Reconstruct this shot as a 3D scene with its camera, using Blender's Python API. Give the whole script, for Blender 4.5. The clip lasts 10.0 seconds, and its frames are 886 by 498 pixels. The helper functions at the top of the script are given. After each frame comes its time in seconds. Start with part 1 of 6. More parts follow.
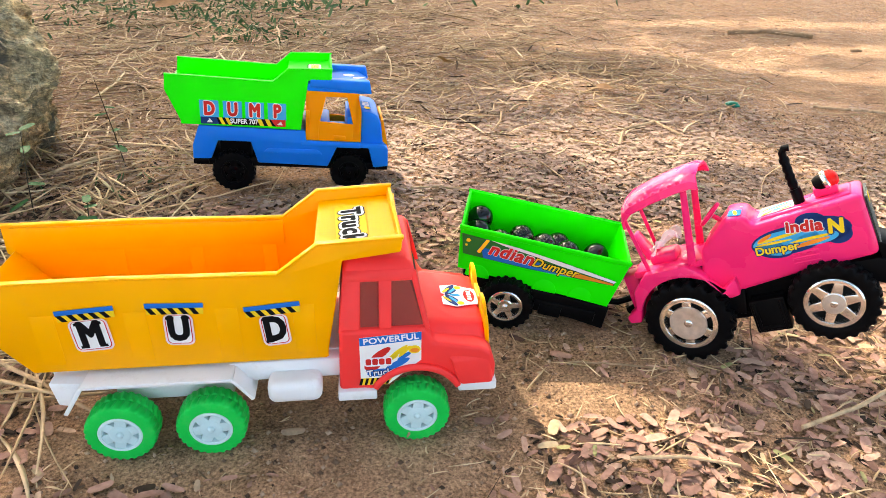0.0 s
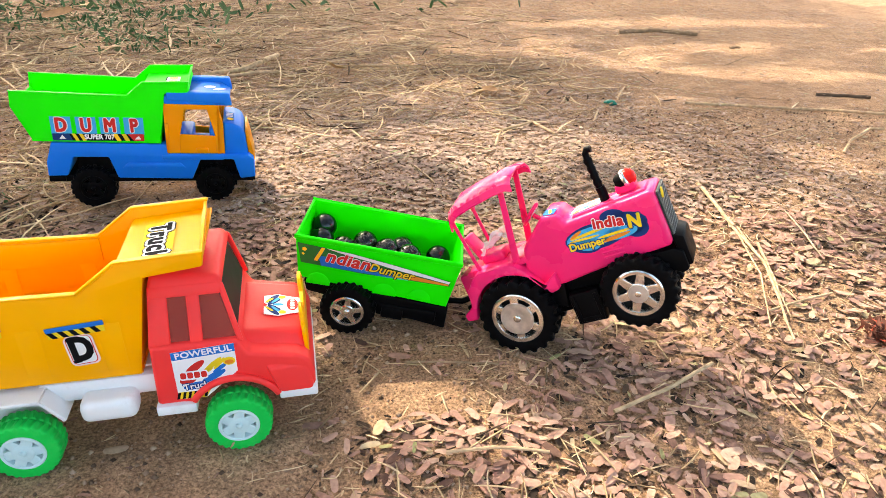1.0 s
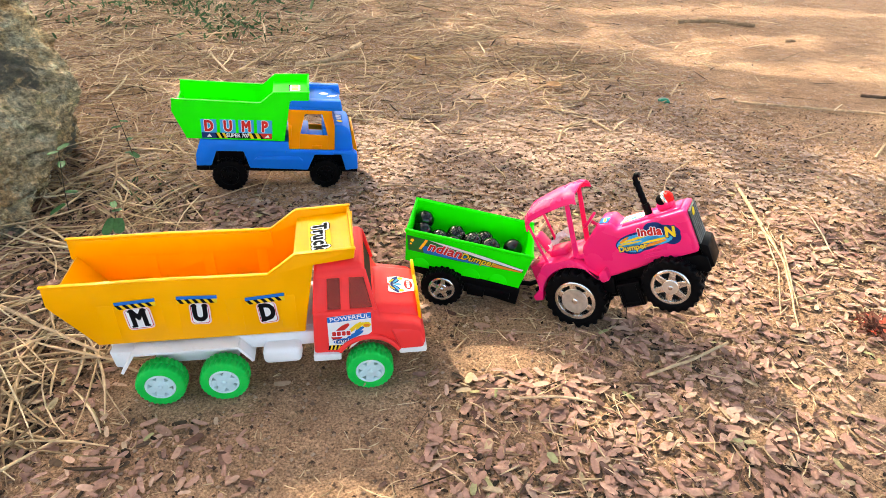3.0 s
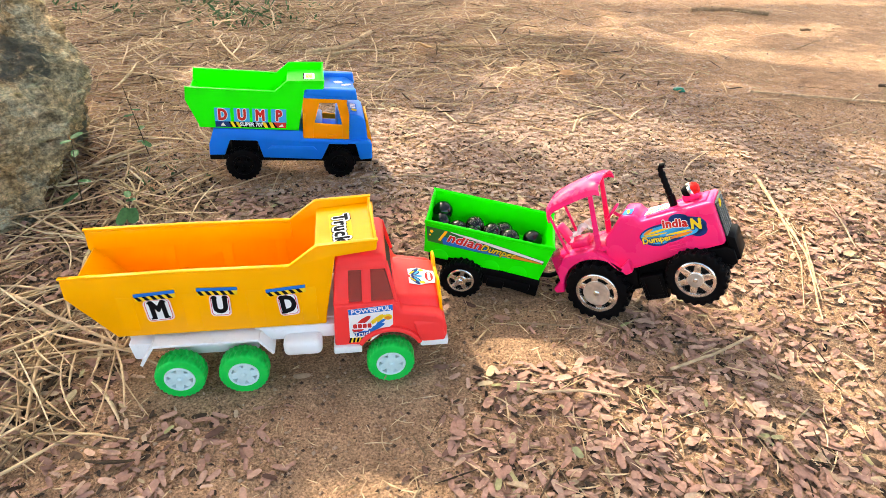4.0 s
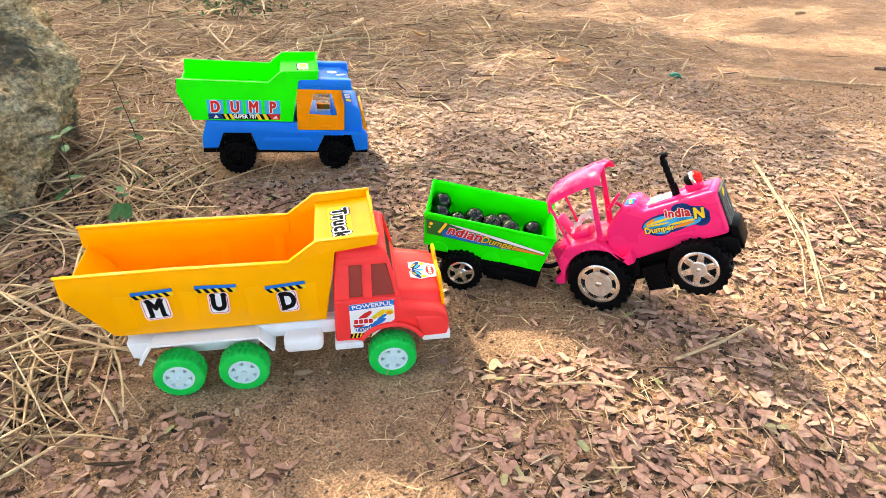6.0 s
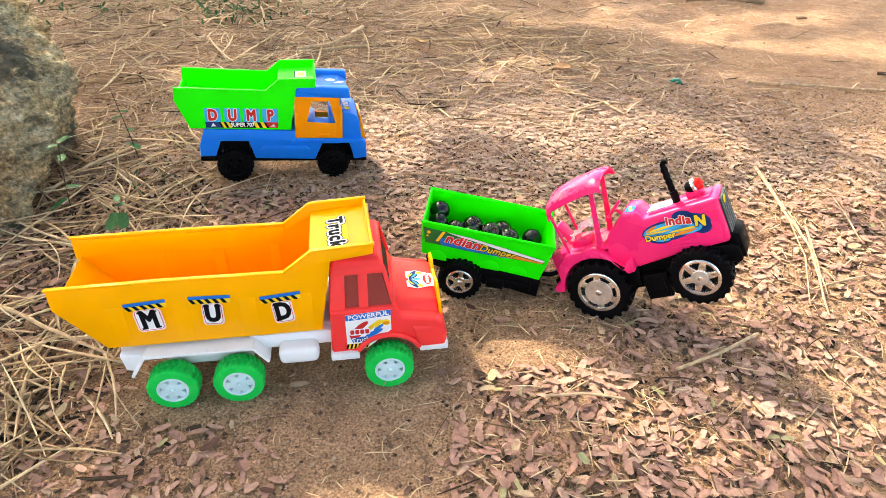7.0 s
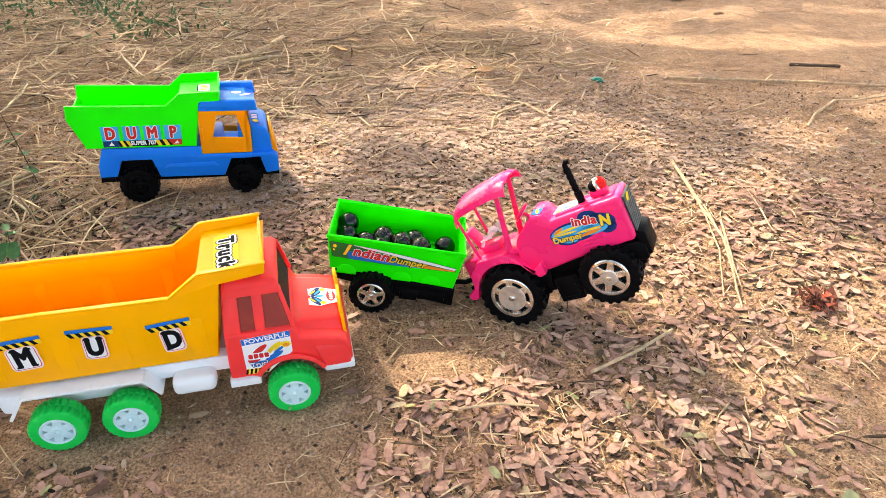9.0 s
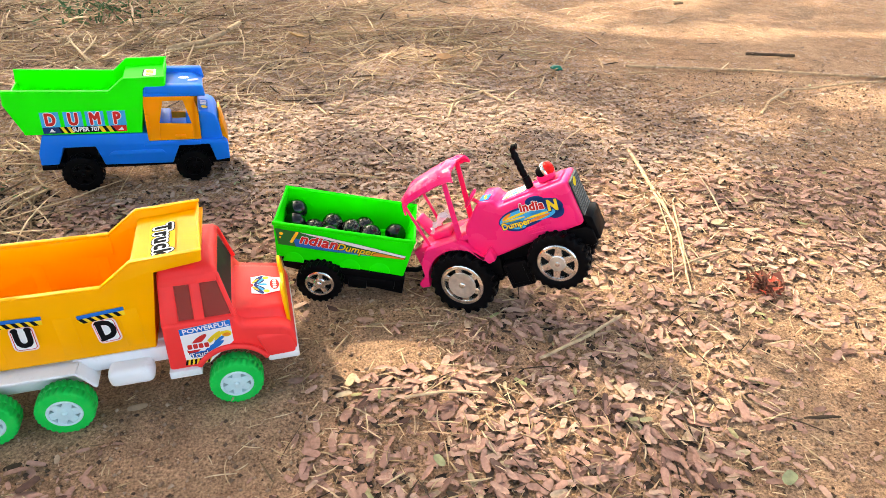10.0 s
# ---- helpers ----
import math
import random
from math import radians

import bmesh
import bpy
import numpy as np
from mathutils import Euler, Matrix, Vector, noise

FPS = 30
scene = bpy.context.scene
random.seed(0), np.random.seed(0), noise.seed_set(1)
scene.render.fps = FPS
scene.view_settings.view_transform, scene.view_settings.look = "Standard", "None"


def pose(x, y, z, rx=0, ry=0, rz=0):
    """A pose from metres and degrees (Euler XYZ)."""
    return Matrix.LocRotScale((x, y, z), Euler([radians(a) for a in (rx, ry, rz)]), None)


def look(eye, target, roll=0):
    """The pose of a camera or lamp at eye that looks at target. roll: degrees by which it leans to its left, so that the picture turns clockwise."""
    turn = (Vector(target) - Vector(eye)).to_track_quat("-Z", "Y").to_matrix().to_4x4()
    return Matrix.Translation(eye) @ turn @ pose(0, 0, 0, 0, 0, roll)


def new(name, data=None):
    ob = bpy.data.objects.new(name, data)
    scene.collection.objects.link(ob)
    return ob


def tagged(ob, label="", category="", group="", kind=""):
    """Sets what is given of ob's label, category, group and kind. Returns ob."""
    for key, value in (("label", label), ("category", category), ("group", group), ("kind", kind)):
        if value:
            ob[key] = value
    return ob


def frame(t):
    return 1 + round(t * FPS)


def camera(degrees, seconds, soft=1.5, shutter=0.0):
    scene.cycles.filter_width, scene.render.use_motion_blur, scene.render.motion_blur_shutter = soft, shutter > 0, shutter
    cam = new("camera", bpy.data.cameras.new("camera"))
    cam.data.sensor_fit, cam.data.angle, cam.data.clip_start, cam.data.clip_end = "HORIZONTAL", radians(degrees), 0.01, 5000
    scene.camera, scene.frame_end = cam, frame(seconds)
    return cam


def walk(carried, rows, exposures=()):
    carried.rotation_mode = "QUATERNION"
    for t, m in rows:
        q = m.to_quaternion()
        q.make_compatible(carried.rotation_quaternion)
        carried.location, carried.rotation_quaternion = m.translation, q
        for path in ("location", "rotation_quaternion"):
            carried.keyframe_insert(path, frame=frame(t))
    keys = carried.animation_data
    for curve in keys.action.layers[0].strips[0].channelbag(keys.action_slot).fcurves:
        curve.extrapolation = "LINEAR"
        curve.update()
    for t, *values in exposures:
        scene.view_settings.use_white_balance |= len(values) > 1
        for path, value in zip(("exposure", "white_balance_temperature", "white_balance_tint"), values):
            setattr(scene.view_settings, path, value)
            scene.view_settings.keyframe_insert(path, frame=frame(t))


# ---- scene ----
cam = camera(66.8, 10.0, soft=0.5)
PATH = [
    (0, (-0.002, 0.011, 0.352), (-0.002, 1.767, -0.605), 1.4),
    (0.5, (0.053, 0.006, 0.355), (0.143, 1.755, -0.61), 1.3),
    (1, (0.091, -0.003, 0.365), (0.258, 1.748, -0.587), 1.3),
    (1.2, (0.098, -0.008, 0.376), (0.247, 1.740, -0.585), 0.9),
    (1.5, (0.095, -0.013, 0.38), (0.211, 1.744, -0.568), -0.1),
    (1.7, (0.092, -0.033, 0.405), (0.184, 1.719, -0.556), 0.3),
    (2, (0.08, -0.075, 0.444), (0.137, 1.671, -0.53), -0.5),
    (2.2, (0.072, -0.102, 0.461), (0.117, 1.637, -0.526), -1.1),
    (2.5, (0.062, -0.129, 0.48), (0.122, 1.575, -0.565), 0.7),
    (2.7, (0.055, -0.133, 0.479), (0.097, 1.565, -0.576), 1.1),
    (3.8, (0.027, -0.126, 0.479), (0.039, 1.562, -0.595), 1.1),
    (4, (0.026, -0.123, 0.475), (0.044, 1.558, -0.609), 1.2),
    (4.5, (0.023, -0.117, 0.473), (0.046, 1.547, -0.635), 0.9),
    (5, (0.022, -0.117, 0.473), (0.05, 1.536, -0.652), 0.9),
    (5.5, (0.018, -0.115, 0.475), (0.06, 1.54, -0.648), 1.0),
    (7, (0.024, -0.104, 0.472), (0.054, 1.567, -0.627), 0.4),
    (7.5, (0.036, -0.096, 0.467), (0.097, 1.575, -0.63), 0.6),
    (8, (0.05, -0.09, 0.466), (0.145, 1.582, -0.626), 0.0),
    (8.5, (0.062, -0.087, 0.466), (0.183, 1.588, -0.619), -0.2),
    (9, (0.075, -0.085, 0.464), (0.238, 1.588, -0.62), -0.3),
    (9.5, (0.082, -0.081, 0.459), (0.282, 1.578, -0.639), 0.3),
    (10, (0.099, -0.083, 0.455), (0.344, 1.566, -0.649), 0.9),
]
EXPOSURES = [(0, 2.97, 7050, 4), (2.5, 2.89, 7050, 4), (4, 3.0, 7050, 4), (7.5, 3.07, 7050, 4), (10, 2.93, 7050, 4)]
walk(cam, [(t, look(eye, target, roll)) for t, eye, target, roll in PATH], exposures=EXPOSURES)
SUN_EL, SUN_AZ = 44.0, 124.0          # height of the sun, and the way towards it, counted from +x to +y
sun_way = Vector((math.cos(radians(SUN_AZ)) * math.cos(radians(SUN_EL)), math.sin(radians(SUN_AZ)) * math.cos(radians(SUN_EL)), math.sin(radians(SUN_EL))))

# ---- light ----
world = bpy.data.worlds.new("sky")
scene.world = world
world.use_nodes = True
wn = world.node_tree.nodes
sky = wn.new("ShaderNodeTexSky")
sky.sky_type, sky.sun_disc = "NISHITA", False
sky.sun_elevation, sky.sun_rotation = radians(SUN_EL), radians(90 - SUN_AZ)
sky.air_density, sky.dust_density, sky.ozone_density = 0.8, 6.0, 0.0
wn["Background"].inputs["Strength"].default_value = 0.15
world.node_tree.links.new(sky.outputs[0], wn["Background"].inputs["Color"])
sun = new("sun", bpy.data.lights.new("sun", "SUN"))
sun.data.energy, sun.data.angle, sun.data.color = 1.15, radians(0.5), (1.0, 0.92, 0.80)
sun.matrix_world = look(sun_way * 10, (0, 0, 0))


# ---- materials ----
def mat(name, colour, rough=0.5, metal=0.0, vary=0.12, scale=40.0, bump=0.0, bump_scale=400.0, spec=0.16, dirt=0.0, dirt_colour=(0.30, 0.21, 0.13)):
    m = bpy.data.materials.new(name)
    m.use_nodes = True
    n, l = m.node_tree.nodes, m.node_tree.links
    b = n["Principled BSDF"]
    b.inputs["Roughness"].default_value, b.inputs["Metallic"].default_value = rough, metal
    b.inputs["Specular IOR Level"].default_value = spec
    co = n.new("ShaderNodeTexCoord")
    tex = n.new("ShaderNodeTexNoise")
    tex.inputs["Scale"].default_value, tex.inputs["Detail"].default_value = scale, 5
    l.new(co.outputs["Object"], tex.inputs["Vector"])
    ramp = n.new("ShaderNodeValToRGB")
    ramp.color_ramp.elements[0].position, ramp.color_ramp.elements[1].position = 0.3, 0.7
    ramp.color_ramp.elements[0].color = (*[c * (1 - vary) for c in colour], 1)
    ramp.color_ramp.elements[1].color = (*[min(1, c * (1 + vary * 0.6)) for c in colour], 1)
    l.new(tex.outputs["Fac"], ramp.inputs["Fac"])
    out = ramp.outputs["Color"]
    if dirt:
        d = n.new("ShaderNodeTexNoise")
        d.inputs["Scale"].default_value, d.inputs["Detail"].default_value, d.inputs["Roughness"].default_value = 60, 9, 0.75
        l.new(co.outputs["Object"], d.inputs["Vector"])
        r = n.new("ShaderNodeMapRange")
        r.inputs["From Min"].default_value, r.inputs["From Max"].default_value, r.inputs["To Max"].default_value = 0.52, 0.78, dirt
        l.new(d.outputs["Fac"], r.inputs["Value"])
        mix = n.new("ShaderNodeMixRGB")
        mix.inputs["Color2"].default_value = (*dirt_colour, 1)
        l.new(r.outputs["Result"], mix.inputs["Fac"])
        l.new(out, mix.inputs["Color1"])
        out = mix.outputs["Color"]
    l.new(out, b.inputs["Base Color"])
    rr = n.new("ShaderNodeMapRange")
    rr.inputs["To Min"].default_value, rr.inputs["To Max"].default_value = max(0.02, rough - 0.08), min(1, rough + 0.1)
    l.new(tex.outputs["Fac"], rr.inputs["Value"])
    l.new(rr.outputs["Result"], b.inputs["Roughness"])
    if bump:
        t2 = n.new("ShaderNodeTexNoise")
        t2.inputs["Scale"].default_value, t2.inputs["Detail"].default_value = bump_scale, 4
        l.new(co.outputs["Object"], t2.inputs["Vector"])
        bp = n.new("ShaderNodeBump")
        bp.inputs["Strength"].default_value, bp.inputs["Distance"].default_value = bump, 0.001
        l.new(t2.outputs["Fac"], bp.inputs["Height"])
        l.new(bp.outputs["Normal"], b.inputs["Normal"])
    return m


def island_mat(name, stops, rough=0.75, by_object=False, grain=250.0, translucent=0.0):
    """Colour picked at random for each loose piece (or each object) from a ramp of stops."""
    m = bpy.data.materials.new(name)
    m.use_nodes = True
    n, l = m.node_tree.nodes, m.node_tree.links
    b = n["Principled BSDF"]
    b.inputs["Roughness"].default_value = rough
    b.inputs["Specular IOR Level"].default_value = 0.12
    if by_object:
        src = n.new("ShaderNodeObjectInfo").outputs["Random"]
    else:
        src = n.new("ShaderNodeNewGeometry").outputs["Random Per Island"]
    ramp = n.new("ShaderNodeValToRGB")
    el = ramp.color_ramp.elements
    while len(el) < len(stops):
        el.new(0.5)
    for e, (p, c) in zip(el, stops):
        e.position, e.color = p, (*c, 1)
    l.new(src, ramp.inputs["Fac"])
    co = n.new("ShaderNodeNewGeometry")
    tex = n.new("ShaderNodeTexNoise")
    tex.inputs["Scale"].default_value, tex.inputs["Detail"].default_value = grain, 4
    l.new(co.outputs["Position"], tex.inputs["Vector"])
    r = n.new("ShaderNodeMapRange")
    r.inputs["From Min"].default_value, r.inputs["From Max"].default_value = 0.25, 0.75
    r.inputs["To Min"].default_value, r.inputs["To Max"].default_value = 0.72, 1.2
    l.new(tex.outputs["Fac"], r.inputs["Value"])
    mul = n.new("ShaderNodeMixRGB")
    mul.blend_type = "MULTIPLY"
    mul.inputs["Fac"].default_value = 1
    l.new(ramp.outputs["Color"], mul.inputs["Color1"])
    l.new(r.outputs["Result"], mul.inputs["Color2"])
    l.new(mul.outputs["Color"], b.inputs["Base Color"])
    bp = n.new("ShaderNodeBump")
    bp.inputs["Strength"].default_value, bp.inputs["Distance"].default_value = 0.35, 0.001
    l.new(tex.outputs["Fac"], bp.inputs["Height"])
    l.new(bp.outputs["Normal"], b.inputs["Normal"])
    return m


yellow = mat("yellow_plastic", (0.98, 0.42, 0.002), 0.36, vary=0.05, scale=25, bump=0.05, dirt=0.06)
red = mat("red_plastic", (0.94, 0.044, 0.042), 0.38, vary=0.06, scale=25, bump=0.05, dirt=0.08)
white = mat("white_plastic", (0.78, 0.77, 0.76), 0.42, vary=0.05, scale=30, bump=0.05, dirt=0.3)
tyre_green = mat("green_soft_plastic", (0.006, 0.55, 0.075), 0.42, vary=0.1, scale=60, bump=0.08, dirt=0.15)
rim_white = mat("pale_rim_plastic", (0.55, 0.70, 0.70), 0.4, vary=0.05, scale=60, dirt=0.15)
lime = mat("bright_green_plastic", (0.002, 0.92, 0.004), 0.48, vary=0.06, scale=25, bump=0.05, dirt=0.05)
blue = mat("blue_plastic", (0.002, 0.18, 0.74), 0.44, vary=0.07, scale=25, bump=0.05, dirt=0.06)
orange = mat("orange_plastic", (0.95, 0.30, 0.003), 0.38, vary=0.06, scale=30, dirt=0.08)
pink = mat("pink_plastic", (0.95, 0.018, 0.160), 0.27, vary=0.06, scale=25, bump=0.05, dirt=0.04, spec=0.30)
black = mat("black_plastic", (0.0025, 0.0025, 0.003), 0.40, vary=0.2, scale=60, bump=0.06, dirt=0.01, spec=0.05)
rubber = mat("black_tyre_plastic", (0.0025, 0.0025, 0.003), 0.50, vary=0.25, scale=80, bump=0.15, dirt=0.02, spec=0.05)
chrome = mat("silvered_plastic", (0.82, 0.80, 0.77), 0.15, metal=0.95, vary=0.08, scale=60, dirt=0.15)
dusty_chrome = mat("dusty_silver", (0.66, 0.58, 0.50), 0.42, metal=0.75, vary=0.15, scale=200, bump=0.3, dirt=0.6, dirt_colour=(0.42, 0.31, 0.22))
lamp_red = mat("red_clear_plastic", (0.65, 0.012, 0.01), 0.15, vary=0.05)
grille_wire = mat("grille_wire", (0.22, 0.23, 0.22), 0.45, metal=0.4, vary=0.2, scale=300)
grille_dark = mat("grille_dark", (0.04, 0.045, 0.045), 0.4, metal=0.3, vary=0.3, scale=300)
inner_dark = mat("dark_inside", (0.012, 0.011, 0.010), 0.6, spec=0.2)
window_tint = mat("tinted_window", (0.42, 0.075, 0.06), 0.18, vary=0.1)
window_tint.node_tree.nodes["Principled BSDF"].inputs["Alpha"].default_value = 0.5
p_black = mat("print_black", (0.004, 0.004, 0.005), 0.7, vary=0.05, spec=0.1)
p_white = mat("print_white", (0.80, 0.79, 0.78), 0.62, vary=0.05, dirt=0.1)
p_blush = mat("print_blush", (0.82, 0.62, 0.62), 0.62, vary=0.05)
p_yellow = mat("print_yellow", (0.85, 0.58, 0.02), 0.62, vary=0.05)
p_blue = mat("print_blue", (0.012, 0.15, 0.52), 0.62, vary=0.06)
p_sky = mat("print_sky_blue", (0.05, 0.38, 0.68), 0.62, vary=0.06)
p_navy = mat("print_navy", (0.01, 0.035, 0.15), 0.62, vary=0.06)
p_red = mat("print_red", (0.62, 0.025, 0.02), 0.62, vary=0.06)
p_orange = mat("print_orange", (0.80, 0.24, 0.02), 0.62, vary=0.06)
p_green = mat("print_green", (0.02, 0.16, 0.03), 0.62, vary=0.1)


def marble_mat(name, base, speck):
    m = mat(name, base, 0.05, vary=0.5, scale=120, spec=0.4)
    n, l = m.node_tree.nodes, m.node_tree.links
    b = n["Principled BSDF"]
    co = n.new("ShaderNodeTexCoord")
    v = n.new("ShaderNodeTexNoise")
    v.inputs["Scale"].default_value, v.inputs["Detail"].default_value, v.inputs["Roughness"].default_value = 260, 8, 0.8
    l.new(co.outputs["Object"], v.inputs["Vector"])
    ramp = n.new("ShaderNodeValToRGB")
    ramp.color_ramp.elements[0].position, ramp.color_ramp.elements[1].position = 0.52, 0.72
    ramp.color_ramp.elements[0].color, ramp.color_ramp.elements[1].color = (*base, 1), (*speck, 1)
    l.new(v.outputs["Fac"], ramp.inputs["Fac"])
    l.new(ramp.outputs["Color"], b.inputs["Base Color"])
    b.inputs["Coat Weight"].default_value = 0.08
    b.inputs["Coat Roughness"].default_value = 0.03
    return m


marble_dark = marble_mat("dark_glass_marble", (0.002, 0.003, 0.004), (0.018, 0.024, 0.022))
marble_speckled = marble_mat("speckled_glass_marble", (0.003, 0.003, 0.003), (0.34, 0.29, 0.22))

film = mat("clear_film", (0.92, 0.92, 0.92), 0.12, vary=0.02)
film.node_tree.nodes["Principled BSDF"].inputs["Alpha"].default_value = 0.6


# ---- mesh helpers ----
def finish(bm, name, material):
    bmesh.ops.recalc_face_normals(bm, faces=bm.faces)
    me = bpy.data.meshes.new(name)
    bm.to_mesh(me)
    bm.free()
    me.materials.append(material)
    me.shade_smooth()
    me.set_sharp_from_angle(angle=radians(38))
    return me


def part(name, bm, material, parent, label=""):
    ob = new(name, finish(bm, name, material))
    ob.parent = parent
    return tagged(ob, label)


def thing(name, m, label, category, group=""):
    ob = new(name)
    ob.empty_display_size = 0.02
    ob.matrix_world = m
    return tagged(ob, label, category, group)


def add(bm, sub):
    me = bpy.data.meshes.new("piece")
    sub.to_mesh(me)
    sub.free()
    bm.from_mesh(me)
    bpy.data.meshes.remove(me)
    return bm


def bevelled(sub, bev, seg=2):
    if bev:
        bmesh.ops.recalc_face_normals(sub, faces=sub.faces)
        bmesh.ops.bevel(sub, geom=sub.edges[:], offset=bev, segments=seg, profile=0.5, affect="EDGES", clamp_overlap=True)
    return sub


def prism(bm, prof, v0, v1, bev=0.0, seg=2):
    """A side outline of (u, w) pushed across from v0 to v1."""
    sub = bmesh.new()
    a = [sub.verts.new((u, v0, w)) for u, w in prof]
    b = [sub.verts.new((u, v1, w)) for u, w in prof]
    sub.faces.new(a)
    sub.faces.new(b[::-1])
    k = len(prof)
    for i in range(k):
        sub.faces.new((a[i], b[i], b[(i + 1) % k], a[(i + 1) % k]))
    return add(bm, bevelled(sub, bev, seg))


def hexa(bm, low, high, bev=0.0, seg=2):
    """A block from four low corners and four high corners, in the same turn."""
    sub = bmesh.new()
    a = [sub.verts.new(p) for p in low]
    b = [sub.verts.new(p) for p in high]
    sub.faces.new(a)
    sub.faces.new(b[::-1])
    for i in range(4):
        sub.faces.new((a[i], b[i], b[(i + 1) % 4], a[(i + 1) % 4]))
    return add(bm, bevelled(sub, bev, seg))


def block(bm, u0, u1, v0, v1, w0, w1, bev=0.0, seg=2):
    return hexa(bm, [(u0, v0, w0), (u1, v0, w0), (u1, v1, w0), (u0, v1, w0)], [(u0, v0, w1), (u1, v0, w1), (u1, v1, w1), (u0, v1, w1)], bev, seg)


def band(bm, line, t, v0, v1, bev=0.0):
    """A sheet of thickness t that follows a line of (u, w)."""
    for (u0, w0), (u1, w1) in zip(line, line[1:]):
        d = Vector((u1 - u0, w1 - w0)).normalized()
        n = Vector((-d.y, d.x)) * t
        e = d * t * 0.3
        prism(bm, [(u0 - e.x, w0 - e.y), (u1 + e.x, w1 + e.y), (u1 + e.x + n.x, w1 + e.y + n.y), (u0 - e.x + n.x, w0 - e.y + n.y)], v0, v1, bev)
    return bm


def lathe(bm, prof, seg=40, centre=(0, 0, 0), m=None):
    """Profile of (radius, v) spun round the v axis."""
    sub = bmesh.new()
    rings = []
    for r, v in prof:
        if r < 1e-6:
            rings.append([sub.verts.new((centre[0], centre[1] + v, centre[2]))])
        else:
            rings.append([sub.verts.new((centre[0] + r * math.cos(i * math.tau / seg), centre[1] + v, centre[2] + r * math.sin(i * math.tau / seg))) for i in range(seg)])
    for p, q in zip(rings, rings[1:]):
        for i in range(seg):
            j = (i + 1) % seg
            c = [p[i % len(p)], p[j % len(p)], q[j % len(q)], q[i % len(q)]]
            c = list(dict.fromkeys(c))
            if len(c) > 2:
                sub.faces.new(c)
    if m:
        bmesh.ops.transform(sub, matrix=m, verts=sub.verts)
    return add(bm, sub)


def tube(bm, pts, r, seg=10, r_end=None):
    sub = bmesh.new()
    pts = [Vector(p) for p in pts]
    rings = []
    for i, p in enumerate(pts):
        d = (pts[min(i + 1, len(pts) - 1)] - pts[max(i - 1, 0)]).normalized()
        s = d.cross(Vector((0, 1, 0)) if abs(d.y) < 0.9 else Vector((1, 0, 0))).normalized()
        t = d.cross(s)
        k = r if r_end is None else r + (r_end - r) * i / (len(pts) - 1)
        rings.append([sub.verts.new(p + (s * math.cos(a * math.tau / seg) + t * math.sin(a * math.tau / seg)) * k) for a in range(seg)])
    for p, q in zip(rings, rings[1:]):
        for i in range(seg):
            sub.faces.new((p[i], p[(i + 1) % seg], q[(i + 1) % seg], q[i]))
    sub.faces.new(rings[0][::-1])
    sub.faces.new(rings[-1])
    return add(bm, sub)


def moved(bm, m):
    bmesh.ops.transform(bm, matrix=m, verts=bm.verts)
    return bm


SIDE = pose(0, 0, 0, 90, 0, 0)        # lays a flat print against the side that faces -v


def flat(outline, m, thick=0.0003):
    """A thin print with that outline (x, y), laid by the pose m."""
    bm = bmesh.new()
    a = [bm.verts.new((x, y, 0)) for x, y in outline]
    b = [bm.verts.new((x, y, thick)) for x, y in outline]
    bm.faces.new(a[::-1])
    bm.faces.new(b)
    for i in range(len(a)):
        j = (i + 1) % len(a)
        bm.faces.new((a[i], a[j], b[j], b[i]))
    return moved(bm, m)


def oval(x, y, rx, ry, n=24, turn=0.0):
    c, s = math.cos(radians(turn)), math.sin(radians(turn))
    return [(x + rx * math.cos(a) * c - ry * math.sin(a) * s, y + rx * math.cos(a) * s + ry * math.sin(a) * c) for a in (i * math.tau / n for i in range(n))]


def rounded(x0, x1, y0, y1, r, n=4):
    pts = []
    for cx, cy, a0 in ((x1 - r, y1 - r, 0), (x0 + r, y1 - r, 90), (x0 + r, y0 + r, 180), (x1 - r, y0 + r, 270)):
        pts += [(cx + r * math.cos(radians(a0 + 90 * i / n)), cy + r * math.sin(radians(a0 + 90 * i / n))) for i in range(n + 1)]
    return pts


def joined(outlines, m, thick=0.0003):
    bm = bmesh.new()
    for o in outlines:
        add(bm, flat(o, m, thick))
    return bm


